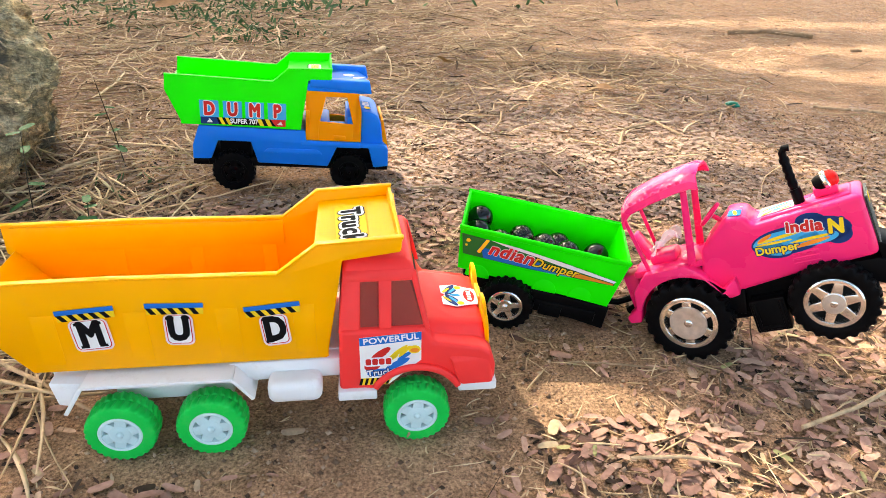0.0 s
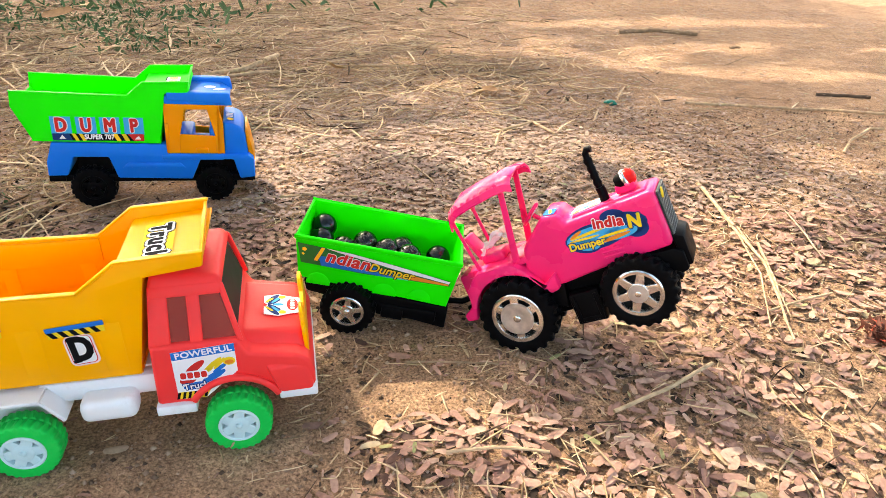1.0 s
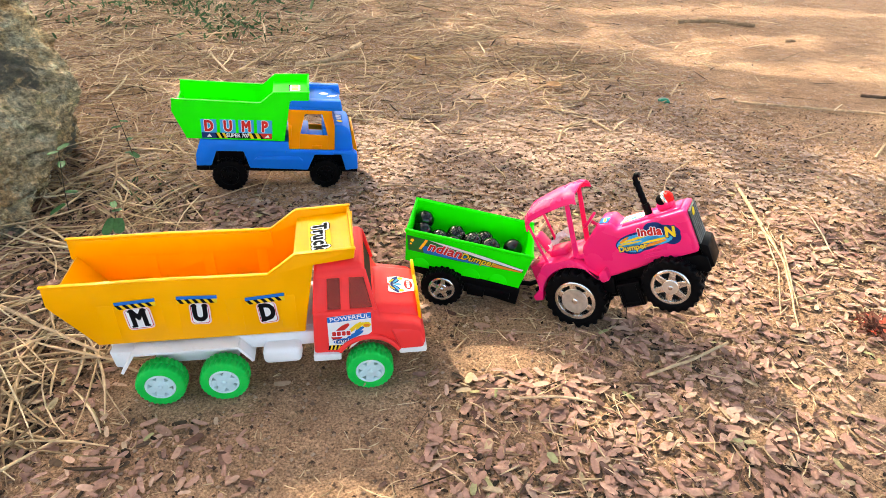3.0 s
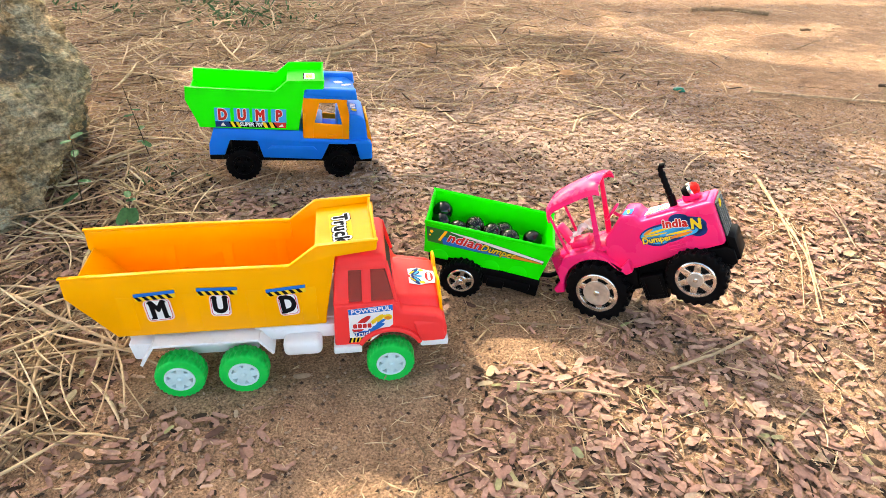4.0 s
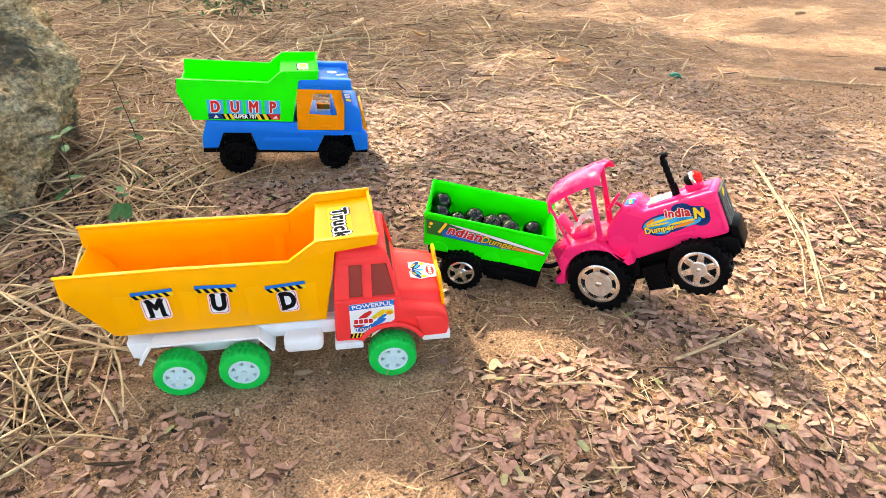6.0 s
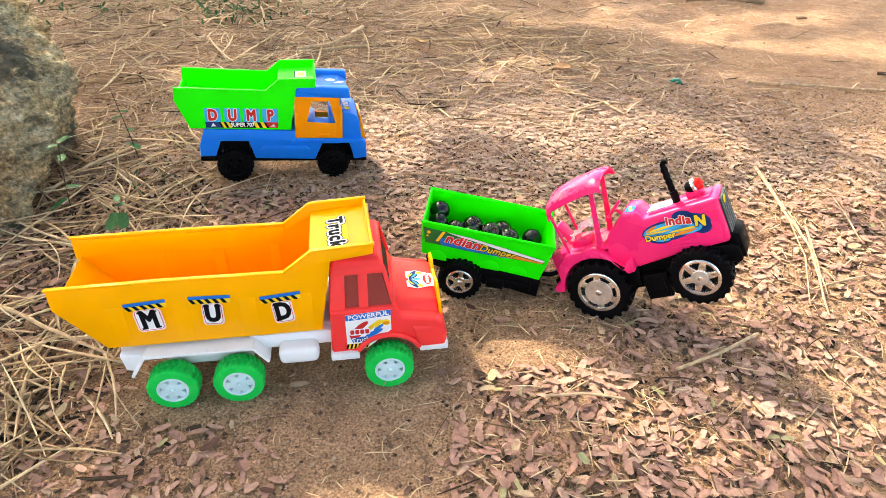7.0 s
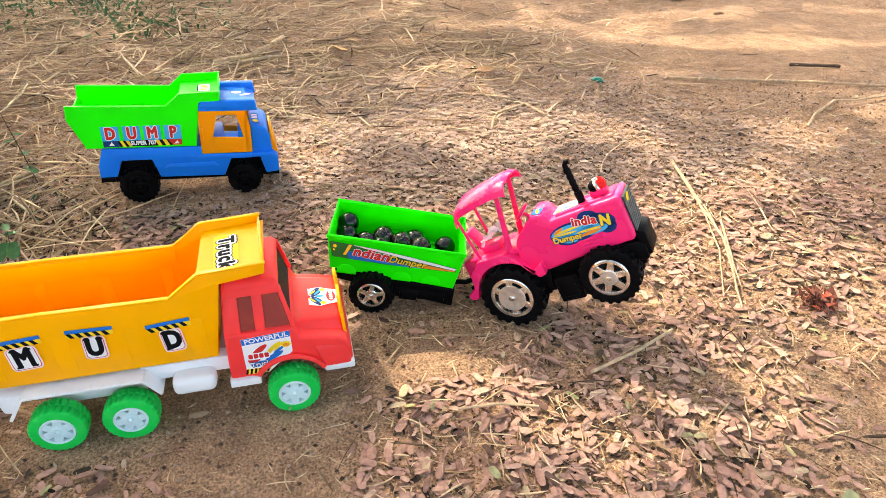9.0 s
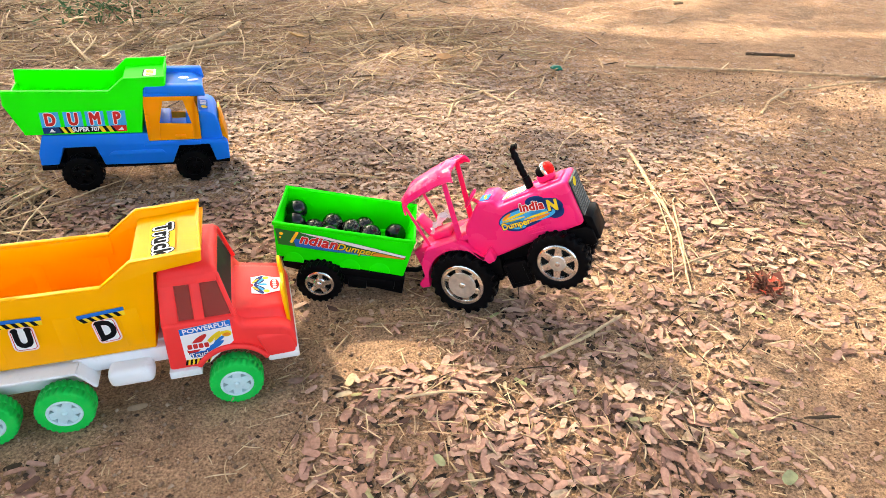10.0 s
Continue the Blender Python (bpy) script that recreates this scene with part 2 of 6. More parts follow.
def lettering(name, words, size, material, parent, m, fat=0.0, wide=1.0, slant=0.0, label="", thick=0.00012, space=1.0):
    """Words in the built-in font as a thin mesh, middle at the pose m; fat thickens every stroke by that much."""
    cu = bpy.data.curves.new(name, "FONT")
    cu.body, cu.size, cu.extrude, cu.shear = words, size, thick, slant
    cu.align_x, cu.align_y, cu.resolution_u, cu.space_character = "CENTER", "CENTER", 3, space
    tmp = bpy.data.objects.new(name, cu)
    scene.collection.objects.link(tmp)
    me = bpy.data.meshes.new_from_object(tmp.evaluated_get(bpy.context.evaluated_depsgraph_get()))
    bpy.data.objects.remove(tmp)
    bpy.data.curves.remove(cu)
    me.transform(Matrix.Diagonal((wide, 1, 1, 1)))
    bm = bmesh.new()
    steps = 10 if fat > 0.0005 else 4
    for i in range(steps if fat else 1):
        c = me.copy()
        a = i * math.tau / steps + 0.3
        c.transform(Matrix.Translation((fat * math.cos(a), fat * math.sin(a), i * 0.000004)))
        bm.from_mesh(c)
        bpy.data.meshes.remove(c)
    bpy.data.meshes.remove(me)
    me = bpy.data.meshes.new(name)
    bmesh.ops.transform(bm, matrix=m, verts=bm.verts)
    bm.to_mesh(me)
    bm.free()
    me.materials.append(material)
    ob = new(name, me)
    ob.parent = parent
    return tagged(ob, label)


def wheel(parent, at, r, width, rim_r, tyre_mat, rim_mat, spokes=6, lugs=24, side=-1, style="slots", hub_mat=None, spin=0.0, label="", depth=0.07):
    """A toy wheel whose outer face looks to side * v: a tyre with tread lugs, and under it a rim with spokes."""
    w = width / 2
    rt = r * (1 - depth)
    sub = bmesh.new()
    seg = lugs * 4
    # (radius without lug, radius with lug, place across, which half of the stagger: 0 none)
    rows = [(rim_r * 0.98, 0, 0.5, 0), (rim_r, 0, 0.9, 0), (rim_r * 1.08, 0, 1.0, 0), (rt * 0.88, 0, 1.0, 0), (rt * 0.95, r * 0.955, 0.97, 1), (rt, r * 0.985, 0.84, 1), (rt, r, 0.55, 1), (rt, r, 0.10, 1), (rt, 0, 0.03, 0),
            (rt, 0, -0.03, 0), (rt, r, -0.10, 2), (rt, r, -0.55, 2), (rt, r * 0.985, -0.84, 2), (rt * 0.95, r * 0.955, -0.97, 2), (rt * 0.88, 0, -1.0, 0), (rim_r * 1.08, 0, -1.0, 0), (rim_r, 0, -0.9, 0), (rim_r * 0.98, 0, -0.5, 0)]
    rings = []
    for k, (r0, r1, v, half) in enumerate(rows):
        ring = []
        for i in range(seg):
            skew = (abs(v) - 0.1) * 1.3
            up = half and ((i + (2 if half == 2 else 0)) % 4 in (0, 1))
            a = (i + (skew if half else 0)) * math.tau / seg
            rr = r1 if up else r0
            ring.append(sub.verts.new((rr * math.cos(a), v * w, rr * math.sin(a))))
        rings.append(ring)
    for p, q in zip(rings, rings[1:]):
        for i in range(seg):
            sub.faces.new((p[i], p[(i + 1) % seg], q[(i + 1) % seg], q[i]))
    bm = add(bmesh.new(), sub)
    tyre = part("wheel", moved(bm, pose(*at, 0, spin, 0)), tyre_mat, parent, label)
    f = side * w
    bm = bmesh.new()
    lathe(bm, [(rim_r * 1.03, f * 0.3), (rim_r * 1.03, f * 0.96), (rim_r * 0.97, f * 1.03), (rim_r * 0.86, f * 1.0), (rim_r * 0.80, f * 0.72), (rim_r * 0.80, f * 0.5)], 40)
    for i in range(spokes):
        sub = bmesh.new()
        if style == "slots":
            k0, k1 = rim_r * 0.30, rim_r * 0.25
        else:
            k0, k1 = rim_r * 0.21, rim_r * 0.155
        hexa(sub, [(-k0, f * 0.5, rim_r * 0.25), (k0, f * 0.5, rim_r * 0.25), (k1, f * 0.5, rim_r * 0.86), (-k1, f * 0.5, rim_r * 0.86)],
             [(-k0, f * 0.92, rim_r * 0.25), (k0, f * 0.92, rim_r * 0.25), (k1, f * 0.96, rim_r * 0.86), (-k1, f * 0.96, rim_r * 0.86)], rim_r * 0.03)
        add(bm, moved(sub, pose(0, 0, 0, 0, i * 360 / spokes, 0)))
    hub_r = rim_r * (0.56 if style == "slots" else 0.46)
    lathe(bm, [(hub_r, f * 0.5), (hub_r * 0.98, f * 0.9), (hub_r * 0.83, f * 0.98), (rim_r * 0.18, f * 0.96), (rim_r * 0.15, f * 1.08), (rim_r * 0.10, f * 1.14), (0, f * 1.16)], 28)
    rim = part("rim", moved(bm, pose(*at, 0, spin, 0)), rim_mat, tyre)
    bm = bmesh.new()
    lathe(bm, [(0, f * 0.25), (rim_r * 0.99, f * 0.25), (rim_r * 0.99, f * 0.1), (0, f * 0.1)], 28)
    part("wheel_disc", moved(bm, pose(*at)), tyre_mat if hub_mat is None else hub_mat, tyre)
    return tyre


def hazard(bm_list, x0, x1, y0, y1, n, lean):
    """Outlines of n leaning bars between y0 and y1."""
    step = (x1 - x0) / n
    for i in range(n):
        a = x0 + step * (i + 0.05)
        b = a + step * 0.52
        bm_list.append([(a + lean, y0), (b + lean, y0), (b, y1), (a, y1)])
    return bm_list


# ---- yellow and red tipper truck ----
SERIFS = {"M": ((-0.0058, -0.0088), (0.0058, -0.0088), (-0.0058, 0.0088), (0.0058, 0.0088)), "U": ((-0.0048, 0.0088), (0.0048, 0.0088)), "D": ((-0.0048, -0.0088), (-0.0048, 0.0088))}
def build_mud_truck():
    t = thing("toy_tipper_truck", pose(-0.0172, 0.3706, -0.0024, 0, 0, 7.4) @ pose(0, 0.063, 0), "large toy tipper truck with yellow bed, red cab and green wheels", "toy truck")
    N = 0.0455
    prof = [(-0.2505, 0.066), (-0.2857, 0.1125), (-0.285, 0.1336), (-0.189, 0.1348), (-0.088, 0.1335), (-0.0615, 0.154), (-0.008, 0.157), (-0.0098, 0.1465), (-0.047, 0.1415), (-0.0605, 0.066)]
    bm = bmesh.new()
    band(bm, [(-0.251, 0.0665), (-0.0605, 0.0665)], 0.0025, -N + 0.001, N - 0.007)
    band(bm, [(-0.2850, 0.1120), (-0.2508, 0.0668)], 0.0025, -N + 0.001, N - 0.007)
    band(bm, [(-0.0610, 0.067), (-0.0480, 0.1415)], 0.0025, -N + 0.001, N - 0.007)
    bed = part("bed", bm, yellow, t, "bright yellow open tipper bed")
    for s in (-1, 1):
        sh = 0.0 if s < 0 else -0.004            # the far side sits a little back and closer in
        M = N if s < 0 else N - 0.006
        bm = bmesh.new()
        prism(bm, [(u + sh, w) for u, w in prof], s * M, s * (M - 0.0022), 0.0008, 2)
        part("side_panel", bm, yellow, bed)
        bm = bmesh.new()
        rim = [(-0.2855, 0.1330), (-0.189, 0.1342), (-0.088, 0.1330), (-0.0615, 0.1535), (-0.008, 0.1565)]
        band(bm, [(u + sh, w) for u, w in rim], 0.0018, s * (M + 0.0016), s * (M - 0.003), 0.0006)
        part("rim", bm, yellow, bed)
        for u in (-0.236, -0.180, -0.123, -0.074):      # shallow pressed ribs
            bm = bmesh.new()
            block(bm, u - 0.007, u + 0.007, s * (M - 0.001), s * (M + 0.0002), 0.072, 0.110, 0.0002)
            part("rib", bm, yellow, bed)
        for u in (-0.214, -0.158, -0.104):
            bm = bmesh.new()
            block(bm, u - 0.005, u + 0.005, s * (M - 0.0020), s * (M - 0.0029), 0.069, 0.113, 0.0006)
            part("rib", bm, yellow, bed)
        bm = bmesh.new()
        block(bm, -0.283, -0.092, s * (M - 0.0015), s * (M - 0.0036), 0.1125, 0.1325, 0.0007)
        part("inner_band", bm, yellow, bed)
    bm = bmesh.new()
    band(bm, [(-0.0640, 0.1440), (-0.0102, 0.1480)], 0.0025, -N + 0.001, N - 0.007)
    hexa(bm, [(-0.0115, -N + 0.001, 0.1465), (-0.0092, -N + 0.001, 0.1465), (-0.0132, N - 0.007, 0.1465), (-0.0155, N - 0.007, 0.1465)],
         [(-0.0105, -N + 0.001, 0.1565), (-0.0080, -N + 0.001, 0.1565), (-0.0120, N - 0.007, 0.1565), (-0.0145, N - 0.007, 0.1565)], 0.0006)
    part("visor", bm, yellow, bed)
    # letters on the bed's two sides are seen on one side only
    v = -N - 0.0007
    for ch, u, w, tilt in (("M", -0.2085, 0.0955, 4), ("U", -0.1540, 0.0965, -2), ("D", -0.0932, 0.0925, 5)):
        base = pose(u, v, w) @ SIDE @ pose(0, 0, 0, 0, 0, tilt)
        wide = 0.0120 if ch == "M" else 0.0092
        st = part("letter_sticker", flat(rounded(-wide, wide, -0.0128, 0.0112, 0.004), base), p_blush, t, "white-edged letter sticker")
        part("letter_border", flat(rounded(-wide + 0.0012, wide - 0.0012, -0.0116, 0.0106, 0.0034), base @ pose(0, 0, 0.0003), 0.0001), p_red, st)
        part("letter_field", flat(rounded(-wide + 0.0018, wide - 0.0018, -0.0110, 0.0104, 0.003), base @ pose(0, 0, 0.0004), 0.0001), p_white, st)
        lettering("letter", ch, 0.0258, p_black, st, base @ pose(0, -0.0002, 0.0007), fat=0.0012, wide=0.74)
        part("serif", joined([[(x - 0.0026, y - 0.0010), (x + 0.0026, y - 0.0010), (x + 0.0026, y + 0.0010), (x - 0.0026, y + 0.0010)] for x, y in SERIFS[ch]], base @ pose(0, -0.0002, 0.0006), 0.00012), p_black, st)
        b2 = pose(u - 0.0005, v - 0.0001, w + 0.0155) @ SIDE @ pose(0, 0, 0, 0, 0, tilt)
        st = part("hazard_sticker", flat([(-0.0175, -0.004), (0.0175, -0.004), (0.0178, 0.0042), (-0.0178, 0.0042)], b2), p_yellow, t, "blue band over black and yellow stripes")
        part("stripes", joined(hazard([], -0.0182, 0.0150, -0.004, 0.0008, 5, 0.0030), b2 @ pose(0, 0, 0.0003), 0.0001), p_black, st)
        part("blue_band", flat([(-0.018, 0.0008), (0.018, 0.0008), (0.018, 0.0044), (-0.018, 0.0044)], b2 @ pose(0, 0, 0.0003), 0.0001), p_blue, st)
    top = pose(-0.0410, -0.009, 0.1492, 0, -4.3, 0) @ pose(0, 0, 0, 0, 0, -87)
    st = part("visor_sticker", flat(rounded(-0.030, 0.030, -0.0105, 0.0105, 0.003), top), p_yellow, t, "yellow sticker with black lettering")
    lettering("letter_outline", "Truck", 0.0185, p_black, st, top @ pose(0, 0, 0.0004), fat=0.0034, wide=1.0, space=1.16)
    lettering("letter_halo", "Truck", 0.0185, p_white, st, top @ pose(0, 0, 0.0006), fat=0.0026, wide=1.0, space=1.16)
    lettering("word", "Truck", 0.0185, p_black, st, top @ pose(0, 0, 0.0009), fat=0.0008, wide=1.0, space=1.16)

    # cab
    arch = [(0.0315 * math.cos(radians(a)), 0.026 + 0.0315 * math.sin(radians(a))) for a in range(24, 157, 12)]
    low = [(-0.0535, 0.041), (-0.0515, 0.0905), (0.0060, 0.0905), (0.012, 0.078), (0.046, 0.072), (0.0535, 0.066), (0.0565, 0.056), (0.0565, 0.043), (0.0345, 0.041)] + arch + [(-0.0345, 0.041)]
    C = 0.0515
    bm = bmesh.new()
    prism(bm, low, -C, C, 0.0030, 3)
    cab = part("cab", bm, red, t, "red cab with open side windows")
    bm = bmesh.new()
    hexa(bm, [(0.002, -0.044, 0.070), (0.0525, -0.040, 0.066), (0.0525, 0.040, 0.066), (0.002, 0.044, 0.070)],
         [(0.004, -0.036, 0.0865), (0.0500, -0.032, 0.0810), (0.0500, 0.032, 0.0810), (0.004, 0.036, 0.0865)], 0.0045, 3)
    part("bonnet", bm, red, cab)
    for s in (-1, 1):                          # bulging wheel arches
        bm = bmesh.new()
        ring = [(0.0335 * math.cos(radians(a)), s * (C + 0.0015), 0.026 + 0.0335 * math.sin(radians(a))) for a in range(28, 153, 6)]
        tube(bm, ring, 0.0026, 10)
        hexa(bm, [(0.030, s * (C - 0.004), 0.043), (0.0560, s * (C - 0.004), 0.043), (0.0545, s * (C + 0.004), 0.043), (0.031, s * (C + 0.0045), 0.043)],
             [(0.020, s * (C - 0.004), 0.070), (0.0535, s * (C - 0.006), 0.068), (0.0520, s * (C - 0.001), 0.064), (0.024, s * (C + 0.003), 0.064)], 0.0025)
        part("wheel_arch", bm, red, cab)
        lo, hi = s * (C - 0.0020), s * 0.0385
        th = -s * 0.0025
        for (b0, b1), (t0, t1) in (((-0.0520, -0.0375), (-0.0475, -0.0360)), ((-0.0250, -0.0165), (-0.0240, -0.0155)), ((0.0060, 0.0098), (-0.0035, 0.0005))):
            bm = bmesh.new()
            hexa(bm, [(b0, lo, 0.088), (b1, lo, 0.088), (b1, lo + th, 0.088), (b0, lo + th, 0.088)],
                 [(t0, hi, 0.129), (t1, hi, 0.129), (t1, hi + th, 0.129), (t0, hi + th, 0.129)], 0.0007, 1)
            part("pillar", bm, red, cab)
        bm = bmesh.new()
        hexa(bm, [(-0.0485, s * 0.0405, 0.122), (-0.0020, s * 0.0405, 0.122), (-0.0020, s * 0.0405 + th, 0.122), (-0.0485, s * 0.0405 + th, 0.122)],
             [(-0.0475, hi, 0.130), (-0.0005, hi, 0.130), (-0.0005, hi + th, 0.130), (-0.0475, hi + th, 0.130)], 0.0006, 1)
        part("window_header", bm, red, cab)
    bm = bmesh.new()
    hexa(bm, [(-0.0485, -0.0395, 0.128), (0.0008, -0.0395, 0.127), (0.0008, 0.0395, 0.127), (-0.0485, 0.0395, 0.128)],
         [(-0.0460, -0.0350, 0.1365), (-0.0030, -0.0350, 0.1350), (-0.0030, 0.0350, 0.1350), (-0.0460, 0.0350, 0.1365)], 0.003, 3)
    part("cab_roof", bm, red, cab)
    bm = bmesh.new()
    hexa(bm, [(-0.0520, -C + 0.003, 0.088), (-0.0495, -C + 0.003, 0.088), (-0.0495, C - 0.003, 0.088), (-0.0520, C - 0.003, 0.088)],
         [(-0.0475, -0.038, 0.130), (-0.0450, -0.038, 0.130), (-0.0450, 0.038, 0.130), (-0.0475, 0.038, 0.130)])
    part("back_wall", bm, red, cab)
    bm = bmesh.new()
    hexa(bm, [(0.0045, -0.044, 0.092), (0.0060, -0.044, 0.092), (0.0060, 0.044, 0.092), (0.0045, 0.044, 0.092)],
         [(-0.0050, -0.035, 0.126), (-0.0035, -0.035, 0.126), (-0.0035, 0.035, 0.126), (-0.0050, 0.035, 0.126)])
    part("windscreen", bm, inner_dark, cab, "dark windscreen")
    for s in (-1, 1):
        for (b0, b1), (t0, t1) in (((-0.0385, -0.0245), (-0.0370, -0.0235)), ((-0.0170, 0.0070), (-0.0160, -0.0025))):
            bm = bmesh.new()
            hexa(bm, [(b0, s * (C - 0.0042), 0.091), (b1, s * (C - 0.0042), 0.091), (b1, s * (C - 0.0047), 0.091), (b0, s * (C - 0.0047), 0.091)],
                 [(t0, s * 0.0385, 0.124), (t1, s * 0.0385, 0.124), (t1, s * 0.0380, 0.124), (t0, s * 0.0380, 0.124)])
            part("window_pane", bm, window_tint, cab, "dark reddish window pane")
    bm = bmesh.new()
    block(bm, -0.0545, -0.0275, -C - 0.0025, C + 0.0025, 0.0335, 0.0415, 0.0012)
    block(bm, 0.0300, 0.0575, -C - 0.0025, C + 0.0025, 0.0360, 0.0440, 0.0015)
    part("bumper", bm, white, t, "white sill and bumper")
    bm = bmesh.new()
    guard = [(v, w) for v, w in rounded(-0.038, 0.038, 0.046, 0.084, 0.008)]
    sub = bmesh.new()
    prism(sub, guard, 0.0, 0.003, 0.0008)
    add(bm, moved(sub, pose(0.0580, 0, 0.003, 0, -4, 0) @ pose(0, 0, 0, 0, 0, 90)))
    for s in (-1, 1):
        sub = bmesh.new()
        lathe(sub, [(0.009, 0.0), (0.0115, 0.0008), (0.0115, 0.0028), (0.009, 0.0036)], 24, (s * 0.022, 0, 0.082))
        add(bm, moved(sub, pose(0.0580, 0, 0.003, 0, -4, 0) @ pose(0, 0, 0, 0, 0, 90)))
    part("grille_guard", bm, yellow, t, "yellow front guard")
    # door sticker
    v = -C - 0.0004
    base = pose(0, v, 0) @ SIDE
    st = part("door_sticker", flat([(-0.0385, 0.0455), (-0.0195, 0.0450), (0.0035, 0.0650), (0.0035, 0.0885), (-0.0385, 0.0855)], base), p_white, t, "white sticker with blue band and flame drawing")
    up = base @ pose(0, 0, 0.0003)
    part("blue_band", flat([(-0.0383, 0.0790), (0.0035, 0.0820), (0.0035, 0.0885), (-0.0385, 0.0855)], up, 0.0001), p_blue, st)
    lettering("word", "POWERFUL", 0.0066, p_white, st, up @ pose(-0.0172, 0.0837, 0.0003, 0, 0, 4.2), fat=0.00015, wide=1.12)
    part("red_shape", joined([oval(-0.0245, 0.0715, 0.0085, 0.0028, turn=38), oval(-0.030, 0.062, 0.006, 0.004, turn=20)], up, 0.0001), p_red, st)
    part("blue_shape", joined([oval(-0.013, 0.0625, 0.0095, 0.0026, turn=28), oval(-0.026, 0.056, 0.008, 0.0030, turn=8), oval(-0.008, 0.0690, 0.006, 0.0016, turn=35)], up @ pose(0, 0, 0.00005), 0.0001), p_blue, st)
    part("yellow_shape", joined([oval(-0.0125, 0.0725, 0.0085, 0.0018, turn=40), oval(-0.0080, 0.0730, 0.0060, 0.0014, turn=48), oval(-0.0180, 0.0675, 0.0060, 0.0018, turn=25)], up @ pose(0, 0, 0.0001), 0.0001), p_yellow, st)
    part("brand_plate", flat(rounded(-0.0355, -0.0165, 0.0615, 0.0690, 0.002), up @ pose(0, 0, 0.00015), 0.0001), p_white, st)
    part("brand_bar", joined([rounded(-0.0348 + i * 0.0046, -0.0310 + i * 0.0046, 0.0628, 0.0680, 0.0012) for i in range(4)], up @ pose(0, 0, 0.00025), 0.0001), p_red, st)
    lettering("word_outline", "Truck", 0.0072, p_navy, st, up @ pose(-0.0255, 0.0560, 0.0003, 0, 0, 4), fat=0.0007)
    lettering("word", "Truck", 0.0072, p_white, st, up @ pose(-0.0255, 0.0560, 0.0005, 0, 0, 4), fat=0.0001)
    part("round_emblem", flat(oval(-0.0012, 0.0742, 0.0042, 0.0034), up @ pose(0, 0, 0.0001), 0.0001), p_yellow, st)
    part("emblem_rim", flat(oval(-0.0012, 0.0735, 0.0030, 0.0018), up @ pose(0, 0, 0.0002), 0.0001), p_orange, st)
    part("hazard_field", flat([(-0.0383, 0.0456), (-0.0197, 0.0452), (-0.0165, 0.0510), (-0.0383, 0.0515)], up, 0.0001), p_yellow, st)
    part("stripes", joined(hazard([], -0.0385, -0.0165, 0.0456, 0.0513, 6, -0.0015), up @ pose(0, 0, 0.0001), 0.0001), p_black, st)
    # bonnet sticker
    hb = pose(0.0350, -0.002, 0.0836, 0, 6.8, 0)
    st = part("bonnet_sticker", flat([(-0.0125, 0.0125), (-0.0125, 0.0030), (-0.0095, 0.0), (-0.0125, -0.0030), (-0.0125, -0.0125), (-0.0020, -0.0150), (0.0060, -0.0120), (0.0140, -0.0100), (0.0150, 0.0), (0.0140, 0.0100), (0.0060, 0.0120), (-0.0020, 0.0150)], hb), p_white, t, "white sticker with winged emblem and red oval")
    up = hb @ pose(0, 0, 0.0003)
    for k, (col, wings) in enumerate(((p_navy, ((-0.006, 0.0085, 0.0072, 0.0022, 52), (-0.005, 0.0040, 0.0060, 0.0020, 40))), (p_sky, ((-0.0035, 0.0065, 0.0055, 0.0012, 52),)), (p_yellow, ((-0.0085, 0.0060, 0.0045, 0.0010, 48), (0.0010, 0.0105, 0.0028, 0.0022, 10))))):
        for x, y, rx, ry, turn in wings:
            for sg in (-1, 1):
                part("wing", flat(oval(x, sg * y, rx, ry, 16, sg * turn), up @ pose(0, 0, 0.00006 * k), 0.0001), col, st)
    part("body_spot", flat(oval(-0.002, 0.0, 0.0040, 0.0016), up @ pose(0, 0, 0.0002), 0.0001), p_sky, st)
    part("red_oval", flat(oval(0.0085, 0.0, 0.0042, 0.0082), up @ pose(0, 0, 0.0002), 0.0001), p_red, st)
    for i in range(4):
        part("brand_bar", flat(rounded(0.0068, 0.0102, -0.0062 + i * 0.0034, -0.0036 + i * 0.0034, 0.0008), up @ pose(0, 0, 0.00035), 0.0001), p_white, st)
    # chassis
    bm = bmesh.new()
    block(bm, -0.246, -0.050, -0.034, 0.034, 0.0460, 0.0655, 0.002)
    block(bm, -0.208, -0.128, -0.036, 0.036, 0.0300, 0.0600, 0.003)
    block(bm, -0.128, -0.052, -0.0440, 0.0440, 0.0480, 0.0640, 0.002)
    for v in (-0.018, 0.018):
        block(bm, -0.262, -0.240, v - 0.005, v + 0.005, 0.0575, 0.0655, 0.002)
    prism(bm, [(-0.2420, 0.0600), (-0.2395, 0.0420), (-0.2320, 0.0400), (-0.2215, 0.0590)], -0.0500, 0.0500, 0.0010)
    part("chassis", bm, white, t, "dusty white chassis")
    for s in (-1, 1):
        bm = bmesh.new()
        band(bm, [(-0.2310, 0.0400), (-0.2180, 0.0600), (-0.1240, 0.0600), (-0.1125, 0.0440)], 0.0028, s * 0.030, s * 0.0590, 0.0006)
        part("mudguard", bm, white, t)
        bm = bmesh.new()
        block(bm, -0.1017, -0.0650, s * 0.040, s * 0.0600, 0.0385, 0.0560, 0.006, 4)
        part("fuel_tank", bm, white, t)
